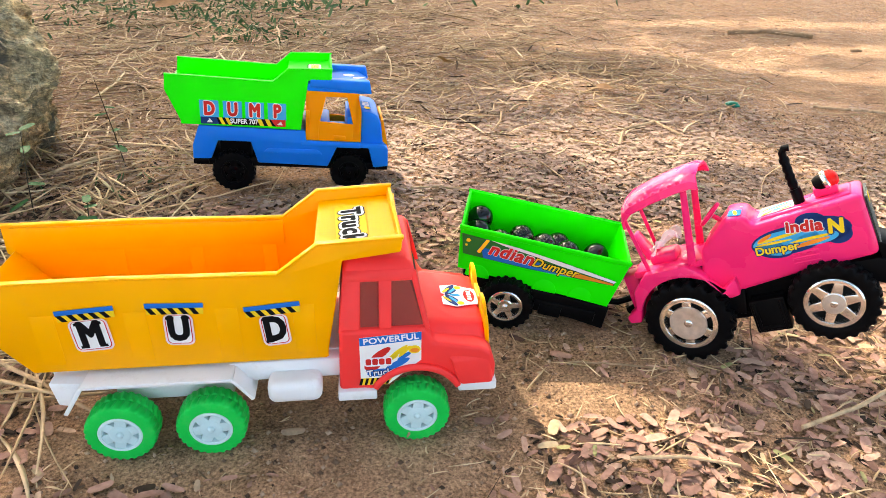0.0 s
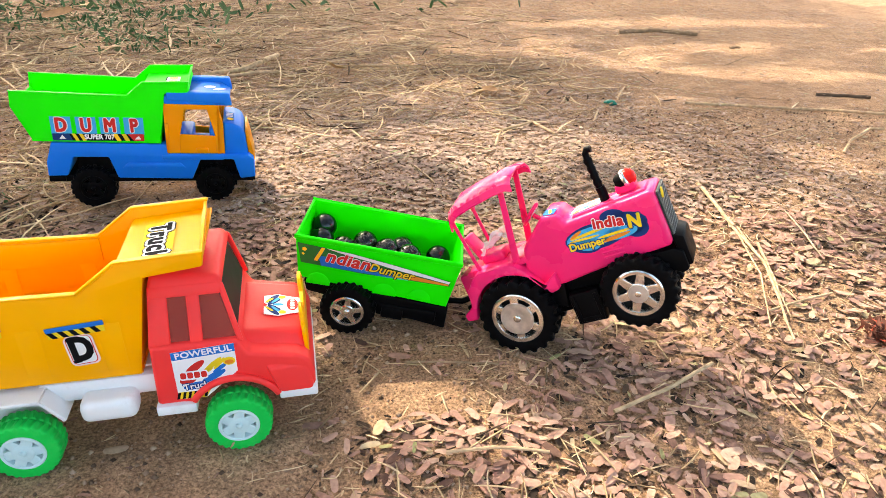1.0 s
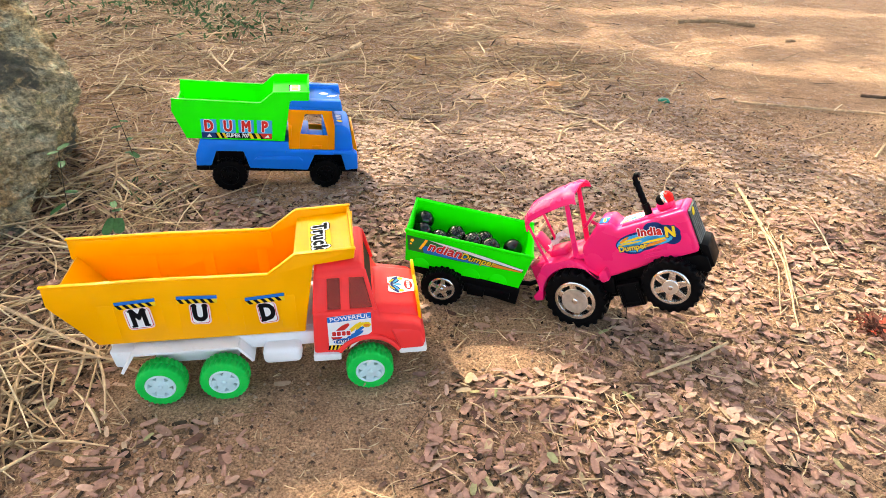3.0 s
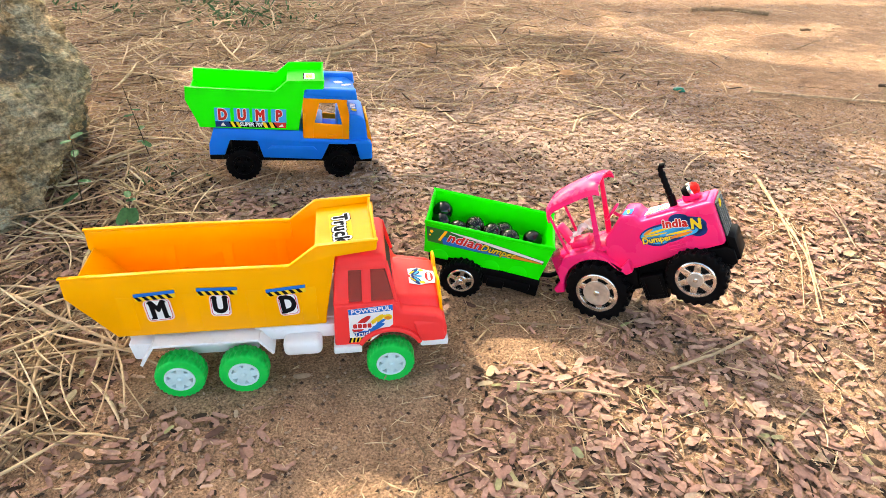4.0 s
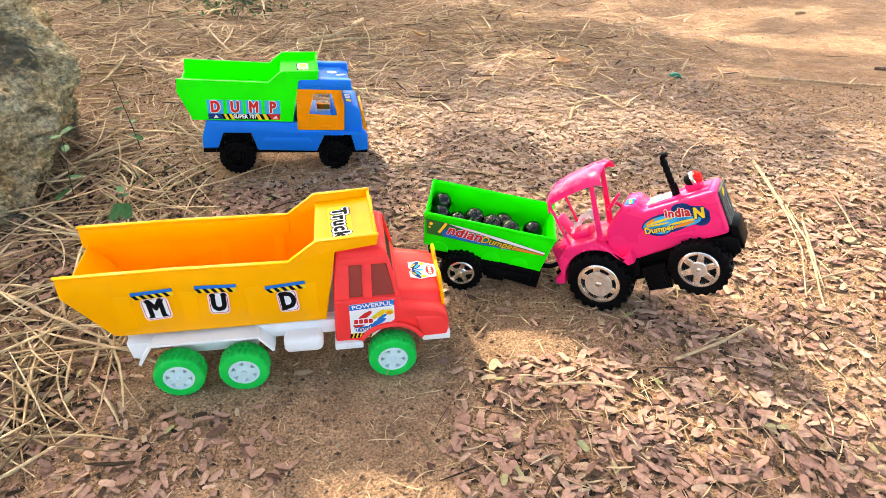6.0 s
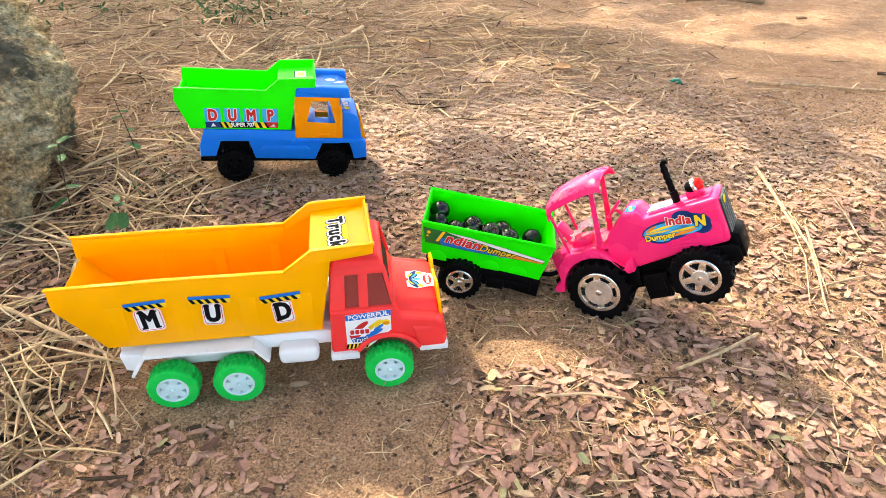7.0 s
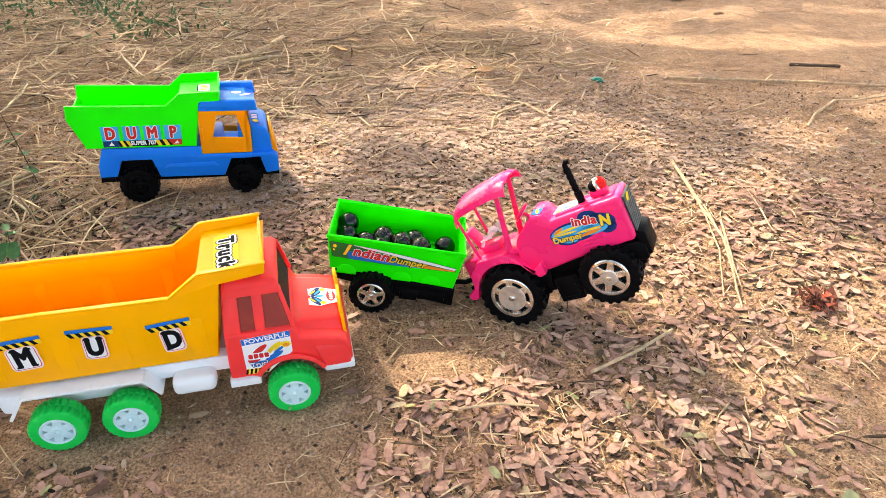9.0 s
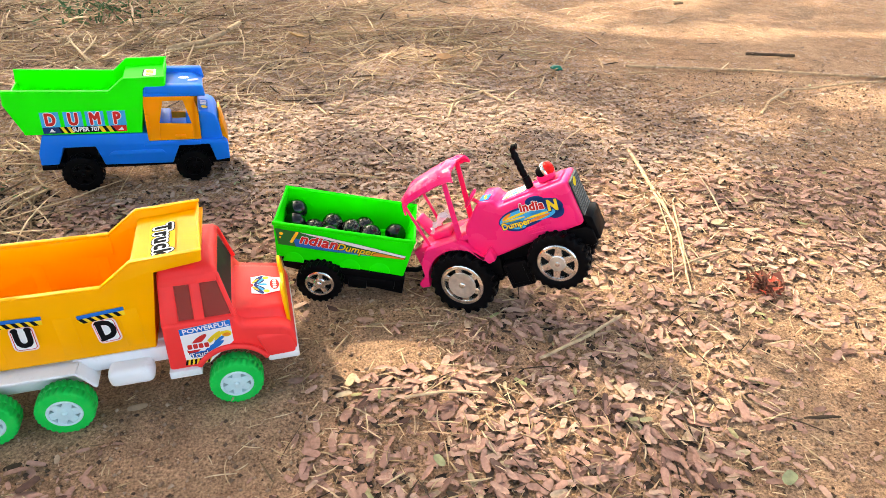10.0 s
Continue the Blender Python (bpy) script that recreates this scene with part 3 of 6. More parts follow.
        for u, sp in ((-0.2006, 10), (-0.1412, 24), (0.0, 5)):
            wheel(t, (u, s * 0.0530, 0.0232), 0.0236, 0.0190, 0.0140, tyre_green, rim_white, side=s, spin=sp, lugs=28, depth=0.045, label="green tyre with pale six-spoke rim")
    return t


# ---- green and blue dump truck ----
def build_dump_truck():
    t = thing("toy_dump_truck", pose(-0.1255, 0.8155, 0.0222, 0, 0, 10) @ pose(0, 0, 0, 0, 4.5, 0) @ pose(0, 0.041, 0), "small toy dump truck with green bed, blue body and orange cab", "toy truck")
    B = 0.0430
    prof = [(-0.1890, 0.0130), (-0.1885, 0.0300), (-0.1805, 0.0550), (-0.0550, 0.0535), (-0.0540, 0.0415), (0.0120, 0.0405), (0.0150, 0.0400), (0.0420, 0.0400), (0.0480, 0.0350), (0.0495, 0.0110), (0.0310, 0.0085), (0.0235, 0.0340), (-0.0160, 0.0340), (-0.0270, 0.0082),
            (-0.1123, 0.0100), (-0.1205, 0.0368), (-0.1592, 0.0368), (-0.1675, 0.0135)]
    bm = bmesh.new()
    prism(bm, prof, -B, B, 0.0018, 2)
    body = part("body", bm, blue, t, "blue plastic lower body")
    for s in (-1, 1):
        bm = bmesh.new()
        prism(bm, [(-0.106, 0.0240), (-0.100, 0.0300), (-0.040, 0.0300), (-0.034, 0.0240)], s * (B - 0.001), s * (B + 0.0012), 0.0006)
        part("moulding", bm, blue, body)
        bm = bmesh.new()
        block(bm, -0.060, 0.012, s * (B - 0.001), s * (B + 0.0008), 0.0340, 0.0400, 0.0008)
        part("moulding", bm, blue, body)
    bm = bmesh.new()
    hood = [(0.0120, 0.038), (0.0125, 0.0800), (0.0270, 0.0785), (0.0345, 0.0740), (0.0385, 0.0640), (0.0420, 0.0380)]
    prism(bm, hood, -0.0375, 0.0375, 0.0030, 3)
    part("bonnet", bm, blue, t)
    bm = bmesh.new()
    block(bm, -0.186, 0.046, -B + 0.004, B - 0.004, 0.004, 0.0135, 0.001)
    for u0, u1 in ((-0.189, -0.171), (0.034, 0.049)):
        block(bm, u0, u1, -B + 0.001, B - 0.001, 0.0055, 0.0120, 0.001)
    block(bm, -0.158, -0.121, -B + 0.014, B - 0.014, -0.010, 0.036)
    block(bm, -0.020, 0.026, -B + 0.014, B - 0.014, -0.006, 0.033)
    part("underframe", bm, black, t, "black underframe")
    bm = bmesh.new()
    S = 0.0415
    for s in (-1, 1):
        th = s * (S - 0.0025)
        prism(bm, [(-0.0545, 0.0415), (-0.0530, 0.1040), (-0.0290, 0.1040), (-0.0380, 0.0640), (-0.0390, 0.0415)], s * S, th, 0.0006, 1)
        sill = 0.0640 if s < 0 else 0.0500
        prism(bm, [(-0.0392, 0.0415), (-0.0382, sill + 0.002), (0.0035, sill), (0.0040, 0.0415)], s * S, th, 0.0006, 1)
        prism(bm, [(0.0036, 0.0415), (0.0030, 0.0640), (-0.0050, 0.0975), (-0.0330, 0.0970), (-0.0292, 0.1040), (0.0075, 0.1035), (0.0130, 0.0800), (0.0135, 0.0415)], s * S, th, 0.0006, 1)
        block(bm, -0.0200, -0.0060, s * (S - 0.001), s * (S + 0.0018), 0.0435, 0.0490, 0.0007)
        block(bm, -0.0545, -0.0500, s * (S - 0.001), s * (S + 0.0016), 0.0600, 0.0800, 0.0010)
    block(bm, -0.0545, -0.0520, -S, S, 0.0415, 0.1040)
    block(bm, 0.0060, 0.0090, -S, -S + 0.006, 0.0415, 0.1030)
    block(bm, 0.0060, 0.0090, S - 0.006, S, 0.0415, 0.1030)
    part("cab", bm, orange, t, "orange cab frame with open window")
    bm = bmesh.new()
    block(bm, -0.0480, -0.0250, -0.034, 0.034, 0.0420, 0.0600, 0.003)
    hexa(bm, [(-0.050, -0.030, 0.06), (-0.042, -0.030, 0.06), (-0.042, 0.030, 0.06), (-0.050, 0.030, 0.06)], [(-0.050, -0.028, 0.072), (-0.046, -0.028, 0.072), (-0.046, 0.028, 0.072), (-0.050, 0.028, 0.072)], 0.001)
    block(bm, -0.004, 0.006, -0.036, 0.036, 0.0420, 0.0720, 0.002)
    part("seat", bm, blue, t, "blue seat and dashboard")
    bm = bmesh.new()
    prism(bm, [(-0.0530, 0.1035), (-0.0530, 0.1130), (0.0100, 0.1130), (0.0225, 0.1060), (0.0215, 0.1030)], -0.0425, 0.0425, 0.0015)
    for s in (-1, 1):
        prism(bm, [(-0.0500, 0.1080), (-0.0500, 0.1185), (0.0215, 0.1185), (0.0245, 0.1030), (0.0100, 0.1050)], s * 0.0435, s * 0.0310, 0.0020, 3)
    part("cab_roof", bm, blue, t, "blue cab roof with raised sides")
    part("roof_sticker", joined([oval(-0.002, 0.006, 0.007, 0.005), oval(0.010, -0.004, 0.008, 0.003, turn=20)], pose(0, 0, 0.1131), 0.0003), p_white, t)
    hb = pose(0.0200, 0, 0.0794, 0, 5.9, 0)
    st = part("bonnet_sticker", flat(rounded(-0.006, 0.006, -0.026, 0.010, 0.002), hb), p_blue, t)
    part("yellow_spot", flat(oval(0.001, -0.0185, 0.0042, 0.0050), hb @ pose(0, 0, 0.0003), 0.0001), p_yellow, st)
    part("white_bar", joined([rounded(-0.004, 0.004, -0.010 + i * 0.006, -0.006 + i * 0.006, 0.001) for i in range(3)], hb @ pose(0, 0, 0.0003), 0.0001), p_white, st)
    bm = bmesh.new()
    prism(bm, [(0.0420, 0.0300), (0.0385, 0.0680), (0.0415, 0.0685), (0.0500, 0.0300)], -0.0300, 0.0300, 0.0008)
    part("grille", bm, orange, t, "orange front grille")
    # bed
    N = 0.0430
    prof = [(-0.1980, 0.0565), (-0.2155, 0.0970), (-0.2140, 0.1152), (-0.0925, 0.1126), (-0.0745, 0.1290), (-0.0235, 0.1310), (-0.0252, 0.1180), (-0.0515, 0.1160), (-0.0608, 0.0545)]
    bm = bmesh.new()
    band(bm, [(-0.199, 0.0568), (-0.0608, 0.0550)], 0.0025, -N + 0.001, N - 0.001)
    band(bm, [(-0.2155, 0.0970), (-0.1982, 0.0565)], 0.0025, -N + 0.001, N - 0.001)
    band(bm, [(-0.0605, 0.0550), (-0.0515, 0.1155)], 0.0025, -N + 0.001, N - 0.001)
    bed = part("bed", bm, lime, t, "bright green dump bed")
    bm = bmesh.new()
    band(bm, [(-0.0760, 0.1165), (-0.0245, 0.1195)], 0.0025, -N + 0.001, N - 0.001)
    band(bm, [(-0.0252, 0.1185), (-0.0238, 0.1300)], 0.0020, -N + 0.001, N - 0.001, 0.0004)
    part("visor", bm, lime, bed)
    for s in (-1, 1):
        bm = bmesh.new()
        prism(bm, prof, s * N, s * (N - 0.0022), 0.0006, 1)
        part("side_panel", bm, lime, bed)
        bm = bmesh.new()
        band(bm, [(-0.2140, 0.1146), (-0.0925, 0.1120), (-0.0745, 0.1285), (-0.0235, 0.1305)], 0.0010, s * (N + 0.001), s * (N - 0.0028), 0.0004)
        part("rim", bm, lime, bed)
    v = -N - 0.0004
    base = pose(0, v, 0) @ SIDE
    for ch, u in zip("DUMP", (-0.1665, -0.1400, -0.1145, -0.0885)):
        m = base @ pose(u, 0.0762, 0)
        st = part("letter_sticker", flat([(-0.0108, -0.0105), (0.0108, -0.0105), (0.0108, 0.0105), (-0.0108, 0.0105)], m), p_sky, t, "red letter on sky-blue square")
        lettering("letter_edge", ch, 0.0225, p_white, st, m @ pose(0, 0, 0.0005), fat=0.0020, wide=0.74)
        lettering("letter", ch, 0.0225, p_red, st, m @ pose(0, 0, 0.0008), fat=0.0010, wide=0.74)
    st = part("strip_sticker", flat([(-0.1770, 0.0580), (-0.0785, 0.0580), (-0.0785, 0.0665), (-0.1770, 0.0665)], base @ pose(0, 0, 0.0001)), p_black, t, "black and yellow strip with small lettering")
    up = base @ pose(0, 0, 0.0004)
    part("navy_field", flat([(-0.1770, 0.0580), (-0.1560, 0.0580), (-0.1590, 0.0665), (-0.1770, 0.0665)], up, 0.0001), p_navy, st)
    part("red_field", flat([(-0.0900, 0.0580), (-0.0785, 0.0580), (-0.0785, 0.0665), (-0.0960, 0.0665)], up, 0.0001), p_red, st)
    for bar in hazard([], -0.157, -0.142, 0.0580, 0.0665, 2, 0.004) + hazard([], -0.113, -0.094, 0.0580, 0.0665, 2, 0.004):
        part("yellow_stripe", flat(bar, up @ pose(0, 0, 0.0001), 0.0001), p_yellow, st)
    lettering("word", "SUPER 707", 0.0082, p_white, st, up @ pose(-0.1270, 0.0625, 0.0003), fat=0.0003, wide=0.86)
    for mark in ([(-0.170, 0.0600), (-0.163, 0.0600), (-0.1665, 0.0650)], [(-0.089, 0.0600), (-0.082, 0.0600), (-0.084, 0.0645)]):
        part("mark", flat(mark, up @ pose(0, 0, 0.0001), 0.0001), p_white, st)
    m = pose(-0.0440, 0.006, 0.1206, 0, -3.0, 0)
    st = part("visor_sticker", flat(rounded(-0.0095, 0.0090, -0.0150, 0.0150, 0.003), m), p_black, t, "small black-edged paper sticker")
    part("sticker_field", flat(rounded(-0.0080, 0.0075, -0.0135, 0.0135, 0.0025), m @ pose(0, 0, 0.0003), 0.0001), p_white, st)
    for i in range(4):
        part("bar", flat(rounded(-0.0050, 0.0045, -0.0105 + i * 0.0058, -0.0070 + i * 0.0058, 0.0008), m @ pose(0, 0, 0.0005), 0.0001), p_yellow, st)
    for s in (-1, 1):
        wheel(t, (-0.1420, s * 0.0325, -0.0035), 0.0262, 0.0190, 0.0150, rubber, black, side=s, spokes=5, lugs=22, label="chunky black wheel")
        wheel(t, (0.0, s * 0.0325, 0.0008), 0.0240, 0.0190, 0.0135, rubber, black, side=s, spokes=5, lugs=22, label="chunky black wheel")
    return t


# ---- trailer with marbles ----
def build_trailer():
    m = pose(0.0537, 0.508, 0.025, 0, 0, -7) @ pose(0, 0, 0, 0, 8.5, 0) @ pose(0, 0.046, 0)
    t = thing("toy_trailer", m, "bright green toy trailer carrying marbles, tipped down at the front", "toy trailer")
    N, K = 0.0380, 0.0345
    bm = bmesh.new()
    # four leaning walls and a raised floor
    def wall(p, q, pl, ql, inward):
        i = Vector(inward) * 0.0022
        hexa(bm, [pl, ql, tuple(Vector(ql) + i), tuple(Vector(pl) + i)], [p, q, tuple(Vector(q) + i), tuple(Vector(p) + i)], 0.0006, 1)
    A, Bq, Cq, Dq = (-0.0525, -N, 0.0660), (0.0950, -N, 0.0640), (0.0950, N, 0.0640), (-0.0525, N, 0.0660)
    a, b, c, d = (-0.0480, -K, 0.0225), (0.0880, -K, 0.0150), (0.0880, K, 0.0150), (-0.0480, K, 0.0225)
    hexa(bm, [a, b, c, d], [(-0.0480, -K, 0.0260), (0.0880, -K, 0.0260), (0.0880, K, 0.0260), (-0.0480, K, 0.0260)])
    bin_ = part("bin", bm, lime, t, "open bright green bin")
    for nm, args in (("side_wall", (A, Bq, a, b, (0, 1, 0))), ("side_wall", (Dq, Cq, d, c, (0, -1, 0))), ("end_wall", (A, Dq, a, d, (1, 0, 0))), ("end_wall", (Bq, Cq, b, c, (-1, 0, 0)))):
        bm = bmesh.new()
        wall(*args)
        part(nm, bm, lime, bin_)
    for s in (-1, 1):
        for u in (-0.030, 0.030, 0.062):       # pressed scallops along the bottom
            bm = bmesh.new()
            prism(bm, [(u + 0.011 * math.cos(radians(a)), 0.0170 + 0.0125 * math.sin(radians(a))) for a in range(0, 181, 20)], s * (K - 0.004), s * (K + 0.0010), 0.0008, 3)
            part("scallop", bm, lime, bin_)
        bm = bmesh.new()
        hexa(bm, [(-0.053, s * N, 0.0620), (0.0948, s * N, 0.0600), (0.0948, s * (N + 0.0014), 0.0605), (-0.053, s * (N + 0.0014), 0.0625)],
             [(-0.0532, s * N, 0.0668), (0.0955, s * N, 0.0648), (0.0955, s * (N + 0.0014), 0.0645), (-0.0532, s * (N + 0.0014), 0.0665)], 0.0005, 1)
        part("rim", bm, lime, bin_)
    # print on the side, which leans with the wall
    lean = math.degrees(math.atan2(N - K, 0.046))
    side = pose(0, -0.0392, 0.0640, lean, 0, 0) @ pose(0, 0, -0.0640) @ SIDE
    pol = [(-0.0500, 0.0590), (-0.0460, 0.0390), (0.0100, 0.0370), (0.0500, 0.0380), (0.0870, 0.0385), (0.0870, 0.0435), (0.0400, 0.0510), (0.0000, 0.0560)]
    st = part("side_sticker", flat(pol, side), p_green, t, "long striped sticker with lettering")
    up = side @ pose(0, 0, 0.0003)
    part("green_field", flat([(-0.0495, 0.0578), (-0.0458, 0.0398), (-0.0250, 0.0390), (-0.0120, 0.0556)], up, 0.0001), p_green, st)
    part("blue_field", flat([(-0.0315, 0.0490), (-0.0280, 0.0388), (0.0300, 0.0376), (0.0450, 0.0400), (0.0150, 0.0470)], up @ pose(0, 0, 0.0001), 0.0001), p_blue, st)
    part("cyan_field", flat([(0.0220, 0.0400), (0.0300, 0.0374), (0.0500, 0.0380), (0.0380, 0.0440)], up @ pose(0, 0, 0.0001), 0.0001), p_sky, st)
    part("orange_field", flat([(0.0380, 0.0390), (0.0860, 0.0390), (0.0860, 0.0405), (0.0500, 0.0440)], up @ pose(0, 0, 0.0002), 0.0001), p_orange, st)
    part("green_stripe", flat([(0.0150, 0.0440), (0.0500, 0.0420), (0.0400, 0.0480), (0.0150, 0.0530)], up, 0.0001), p_green, st)
    part("star", joined([oval(-0.0435, 0.0535, 0.0022, 0.0022, 5), oval(-0.0445, 0.0485, 0.0013, 0.0013, 5)], up @ pose(0, 0, 0.0001), 0.0001), p_yellow, st)
    lettering("word_edge", "ndian", 0.0175, p_white, st, up @ pose(-0.0050, 0.0482, 0.0002, 0, 0, -4), fat=0.0011, wide=1.0, slant=0.2, space=1.05)
    lettering("word", "ndian", 0.0175, p_red, st, up @ pose(-0.0050, 0.0482, 0.0004, 0, 0, -4), fat=0.0006, wide=1.0, slant=0.2, space=1.05)
    lettering("word_edge", "Dumper", 0.0125, p_black, st, up @ pose(0.0340, 0.0440, 0.0003, 0, 0, -4), fat=0.0008, wide=0.95, slant=0.25)
    lettering("word", "Dumper", 0.0125, p_yellow, st, up @ pose(0.0340, 0.0440, 0.0005, 0, 0, -4), fat=0.0002, wide=0.95, slant=0.25)
    lettering("letter_edge", "I", 0.0200, p_navy, st, up @ pose(-0.0325, 0.0500, 0.0003, 0, 0, -4), fat=0.0010, slant=0.35)
    lettering("letter", "I", 0.0200, p_yellow, st, up @ pose(-0.0325, 0.0500, 0.0005, 0, 0, -4), fat=0.0006, slant=0.35)
    part("peeled_edge", flat([(-0.0240, 0.0582), (-0.0120, 0.0556), (0.0150, 0.0518), (0.0350, 0.0482), (0.0860, 0.0417), (0.0872, 0.0440), (0.0400, 0.0515), (0.0000, 0.0566)], up @ pose(0, 0, 0.0010), 0.0002), p_white, st, "frayed white edge of the peeling sticker")
    bm = bmesh.new()
    prism(bm, [(-0.0430, 0.0200), (-0.0400, 0.0090), (0.0200, 0.0000), (0.0900, -0.0090), (0.0900, 0.0140)], -0.0350, 0.0350, 0.0015)
    block(bm, 0.025, 0.080, -0.0365, 0.0365, -0.004, 0.008, 0.0015)
    block(bm, 0.030, 0.050, -0.0375, 0.0375, -0.006, 0.005, 0.0012)
    block(bm, -0.006, 0.006, -0.040, 0.040, -0.006, 0.006, 0.001)
    tube(bm, [(0.088, 0, 0.0), (0.105, 0, 0.002), (0.122, 0, 0.014)], 0.003)
    part("chassis", bm, black, t, "black moulded chassis")
    for s in (-1, 1):
        wheel(t, (0.0, s * 0.0370, 0.0), 0.0252, 0.0190, 0.0150, rubber, chrome, side=s, spokes=5, lugs=22, style="star", hub_mat=inner_dark, label="black tyre with silver five-spoke rim")
    spots = [(-0.0370, 0.022, 0.0560, 0), (-0.0365, 0.009, 0.0440, 0), (-0.0150, 0.006, 0.0400, 1), (0.0040, 0.015, 0.0445, 1), (0.0030, -0.004, 0.0415, 0), (0.0255, 0.010, 0.0435, 1), (0.0390, 0.021, 0.0415, 1), (0.0470, 0.004, 0.0440, 1), (0.0745, 0.013, 0.0430, 0), (-0.0330, -0.016, 0.0420, 0), (0.0640, -0.014, 0.0420, 0)]
    me = [bpy.data.meshes.new("marble") for _ in range(2)]
    for k, mt in enumerate((marble_dark, marble_speckled)):
        bm = bmesh.new()
        bmesh.ops.create_uvsphere(bm, u_segments=32, v_segments=18, radius=0.0117)
        bm.to_mesh(me[k])
        bm.free()
        me[k].materials.append(mt)
        me[k].shade_smooth()
    for i, (u, v, w, k) in enumerate(spots):
        ob = new("marble", me[k])
        ob.matrix_world = m @ pose(u, v, w - (0.009 if w > 0.05 else 0.005), i * 57, i * 91, i * 33)
        tagged(ob, "dark glossy glass marble in the green trailer" if k == 0 else "speckled grey and black glass marble in the green trailer", "marble", "marbles in the trailer")
    return t


# ---- pink tractor ----
def build_tractor():
    m = pose(0.2172, 0.5005, 0.0352, -3.0, -28.8, -26.0)
    t = thing("toy_tractor", m, "pink toy tractor with canopy, tipped nose-up on leaf litter", "toy tractor")
    bm = bmesh.new()
    H = 0.0315
    hood = [(0.0300, 0.0180), (0.0450, 0.0150), (0.0860, 0.0205), (0.1425, 0.0245), (0.1430, 0.0350), (0.1420, 0.0710), (0.0670, 0.0655), (0.0630, 0.0745), (0.0500, 0.0765), (0.0380, 0.0660), (0.0250, 0.0550), (0.0200, 0.0350)]
    prism(bm, hood, -H, H, 0.0042, 4)
    hexa(bm, [(0.072, -0.021, 0.064), (0.136, -0.021, 0.0685), (0.136, 0.021, 0.0685), (0.072, 0.021, 0.064)], [(0.073, -0.020, 0.0680), (0.135, -0.020, 0.0725), (0.135, 0.020, 0.0725), (0.073, 0.020, 0.0680)], 0.0015)
    part("body", bm, pink, t, "glossy pink bonnet")
    for s in (-1, 1):
        for w in (0.028, 0.032, 0.036):
            bm = bmesh.new()
            block(bm, 0.088, 0.106, s * (H - 0.001), s * (H + 0.0008), w, w + 0.0018, 0.0005)
            part("vent", bm, pink, t)
    arch = [(0.0388 * math.cos(radians(a)), 0.0388 * math.sin(radians(a))) for a in range(25, 165, 10)]
    fend = [(-0.0490, 0.0060), (-0.0500, 0.0120), (-0.0395, 0.0180), (-0.0365, 0.0340), (-0.0225, 0.0475), (0.0100, 0.0480), (0.0200, 0.0400), (0.0330, 0.0210), (0.0450, 0.0290), (0.0455, 0.0150), (0.0365, 0.0130)] + arch + [(-0.0390, 0.0050)]
    for s in (-1, 1):
        bm = bmesh.new()
        prism(bm, fend, s * 0.0430, s * 0.0220, 0.0018, 2)
        part("mudguard", bm, pink, t)
    bm = bmesh.new()
    block(bm, -0.034, 0.024, -0.0300, 0.0300, 0.0420, 0.0480, 0.001)
    block(bm, -0.047, -0.034, -0.0200, 0.0200, 0.0040, 0.0440, 0.002)
    part("rear_deck", bm, pink, t)
    # canopy
    bm = bmesh.new()
    arc = [(-0.0260, 0.1010), (-0.0240, 0.1075), (-0.0165, 0.1125), (0.0020, 0.1165), (0.0220, 0.1195), (0.0350, 0.1200), (0.0405, 0.1175)]
    sub = bmesh.new()
    rows = []
    for u, w in arc:
        row = []
        for v, dz in ((-0.0425, -0.0110), (-0.0405, -0.0055), (-0.0330, -0.0010), (0.0, 0.0020), (0.0330, -0.0010), (0.0405, -0.0055), (0.0425, -0.0110)):
            row.append(sub.verts.new((u, v, w + dz)))
        rows.append(row)
    for p, q in zip(rows, rows[1:]):
        for i in range(6):
            sub.faces.new((p[i], q[i], q[i + 1], p[i + 1]))
    bmesh.ops.recalc_face_normals(sub, faces=sub.faces)
    bmesh.ops.solidify(sub, geom=sub.faces[:], thickness=0.0022)
    add(bm, sub)
    for i in range(7):                         # little moulded pips along both edges
        for s in (-1, 1):
            u = -0.0140 + i * 0.0068
            lathe(bm, [(0.0, 0.0016), (0.0017, 0.0009), (0.0024, -0.0010)], 10, (0, 0, 0), pose(u, s * 0.0385, 0.1085 + i * 0.0011, 90 - s * 50, 0, 0))
    part("canopy", bm, pink, t, "pink canopy roof")
    for s in (-1, 1):
        bm = bmesh.new()
        hexa(bm, [(-0.0215, s * 0.0330, 0.047), (-0.0185, s * 0.0330, 0.047), (-0.0185, s * 0.0305, 0.047), (-0.0215, s * 0.0305, 0.047)],
             [(-0.0260, s * 0.0355, 0.099), (-0.0228, s * 0.0355, 0.099), (-0.0228, s * 0.0330, 0.099), (-0.0260, s * 0.0330, 0.099)], 0.0006)
        part("post", bm, pink, t)
        bm = bmesh.new()
        hexa(bm, [(0.0125, s * 0.0330, 0.046), (0.0190, s * 0.0330, 0.046), (0.0190, s * 0.0305, 0.046), (0.0125, s * 0.0305, 0.046)],
             [(0.0270, s * 0.0350, 0.115), (0.0318, s * 0.0350, 0.115), (0.0318, s * 0.0325, 0.115), (0.0270, s * 0.0325, 0.115)], 0.0006)
        part("post", bm, pink, t)
    bm = bmesh.new()
    block(bm, -0.020, 0.002, -0.016, 0.016, 0.0470, 0.0560, 0.003, 3)
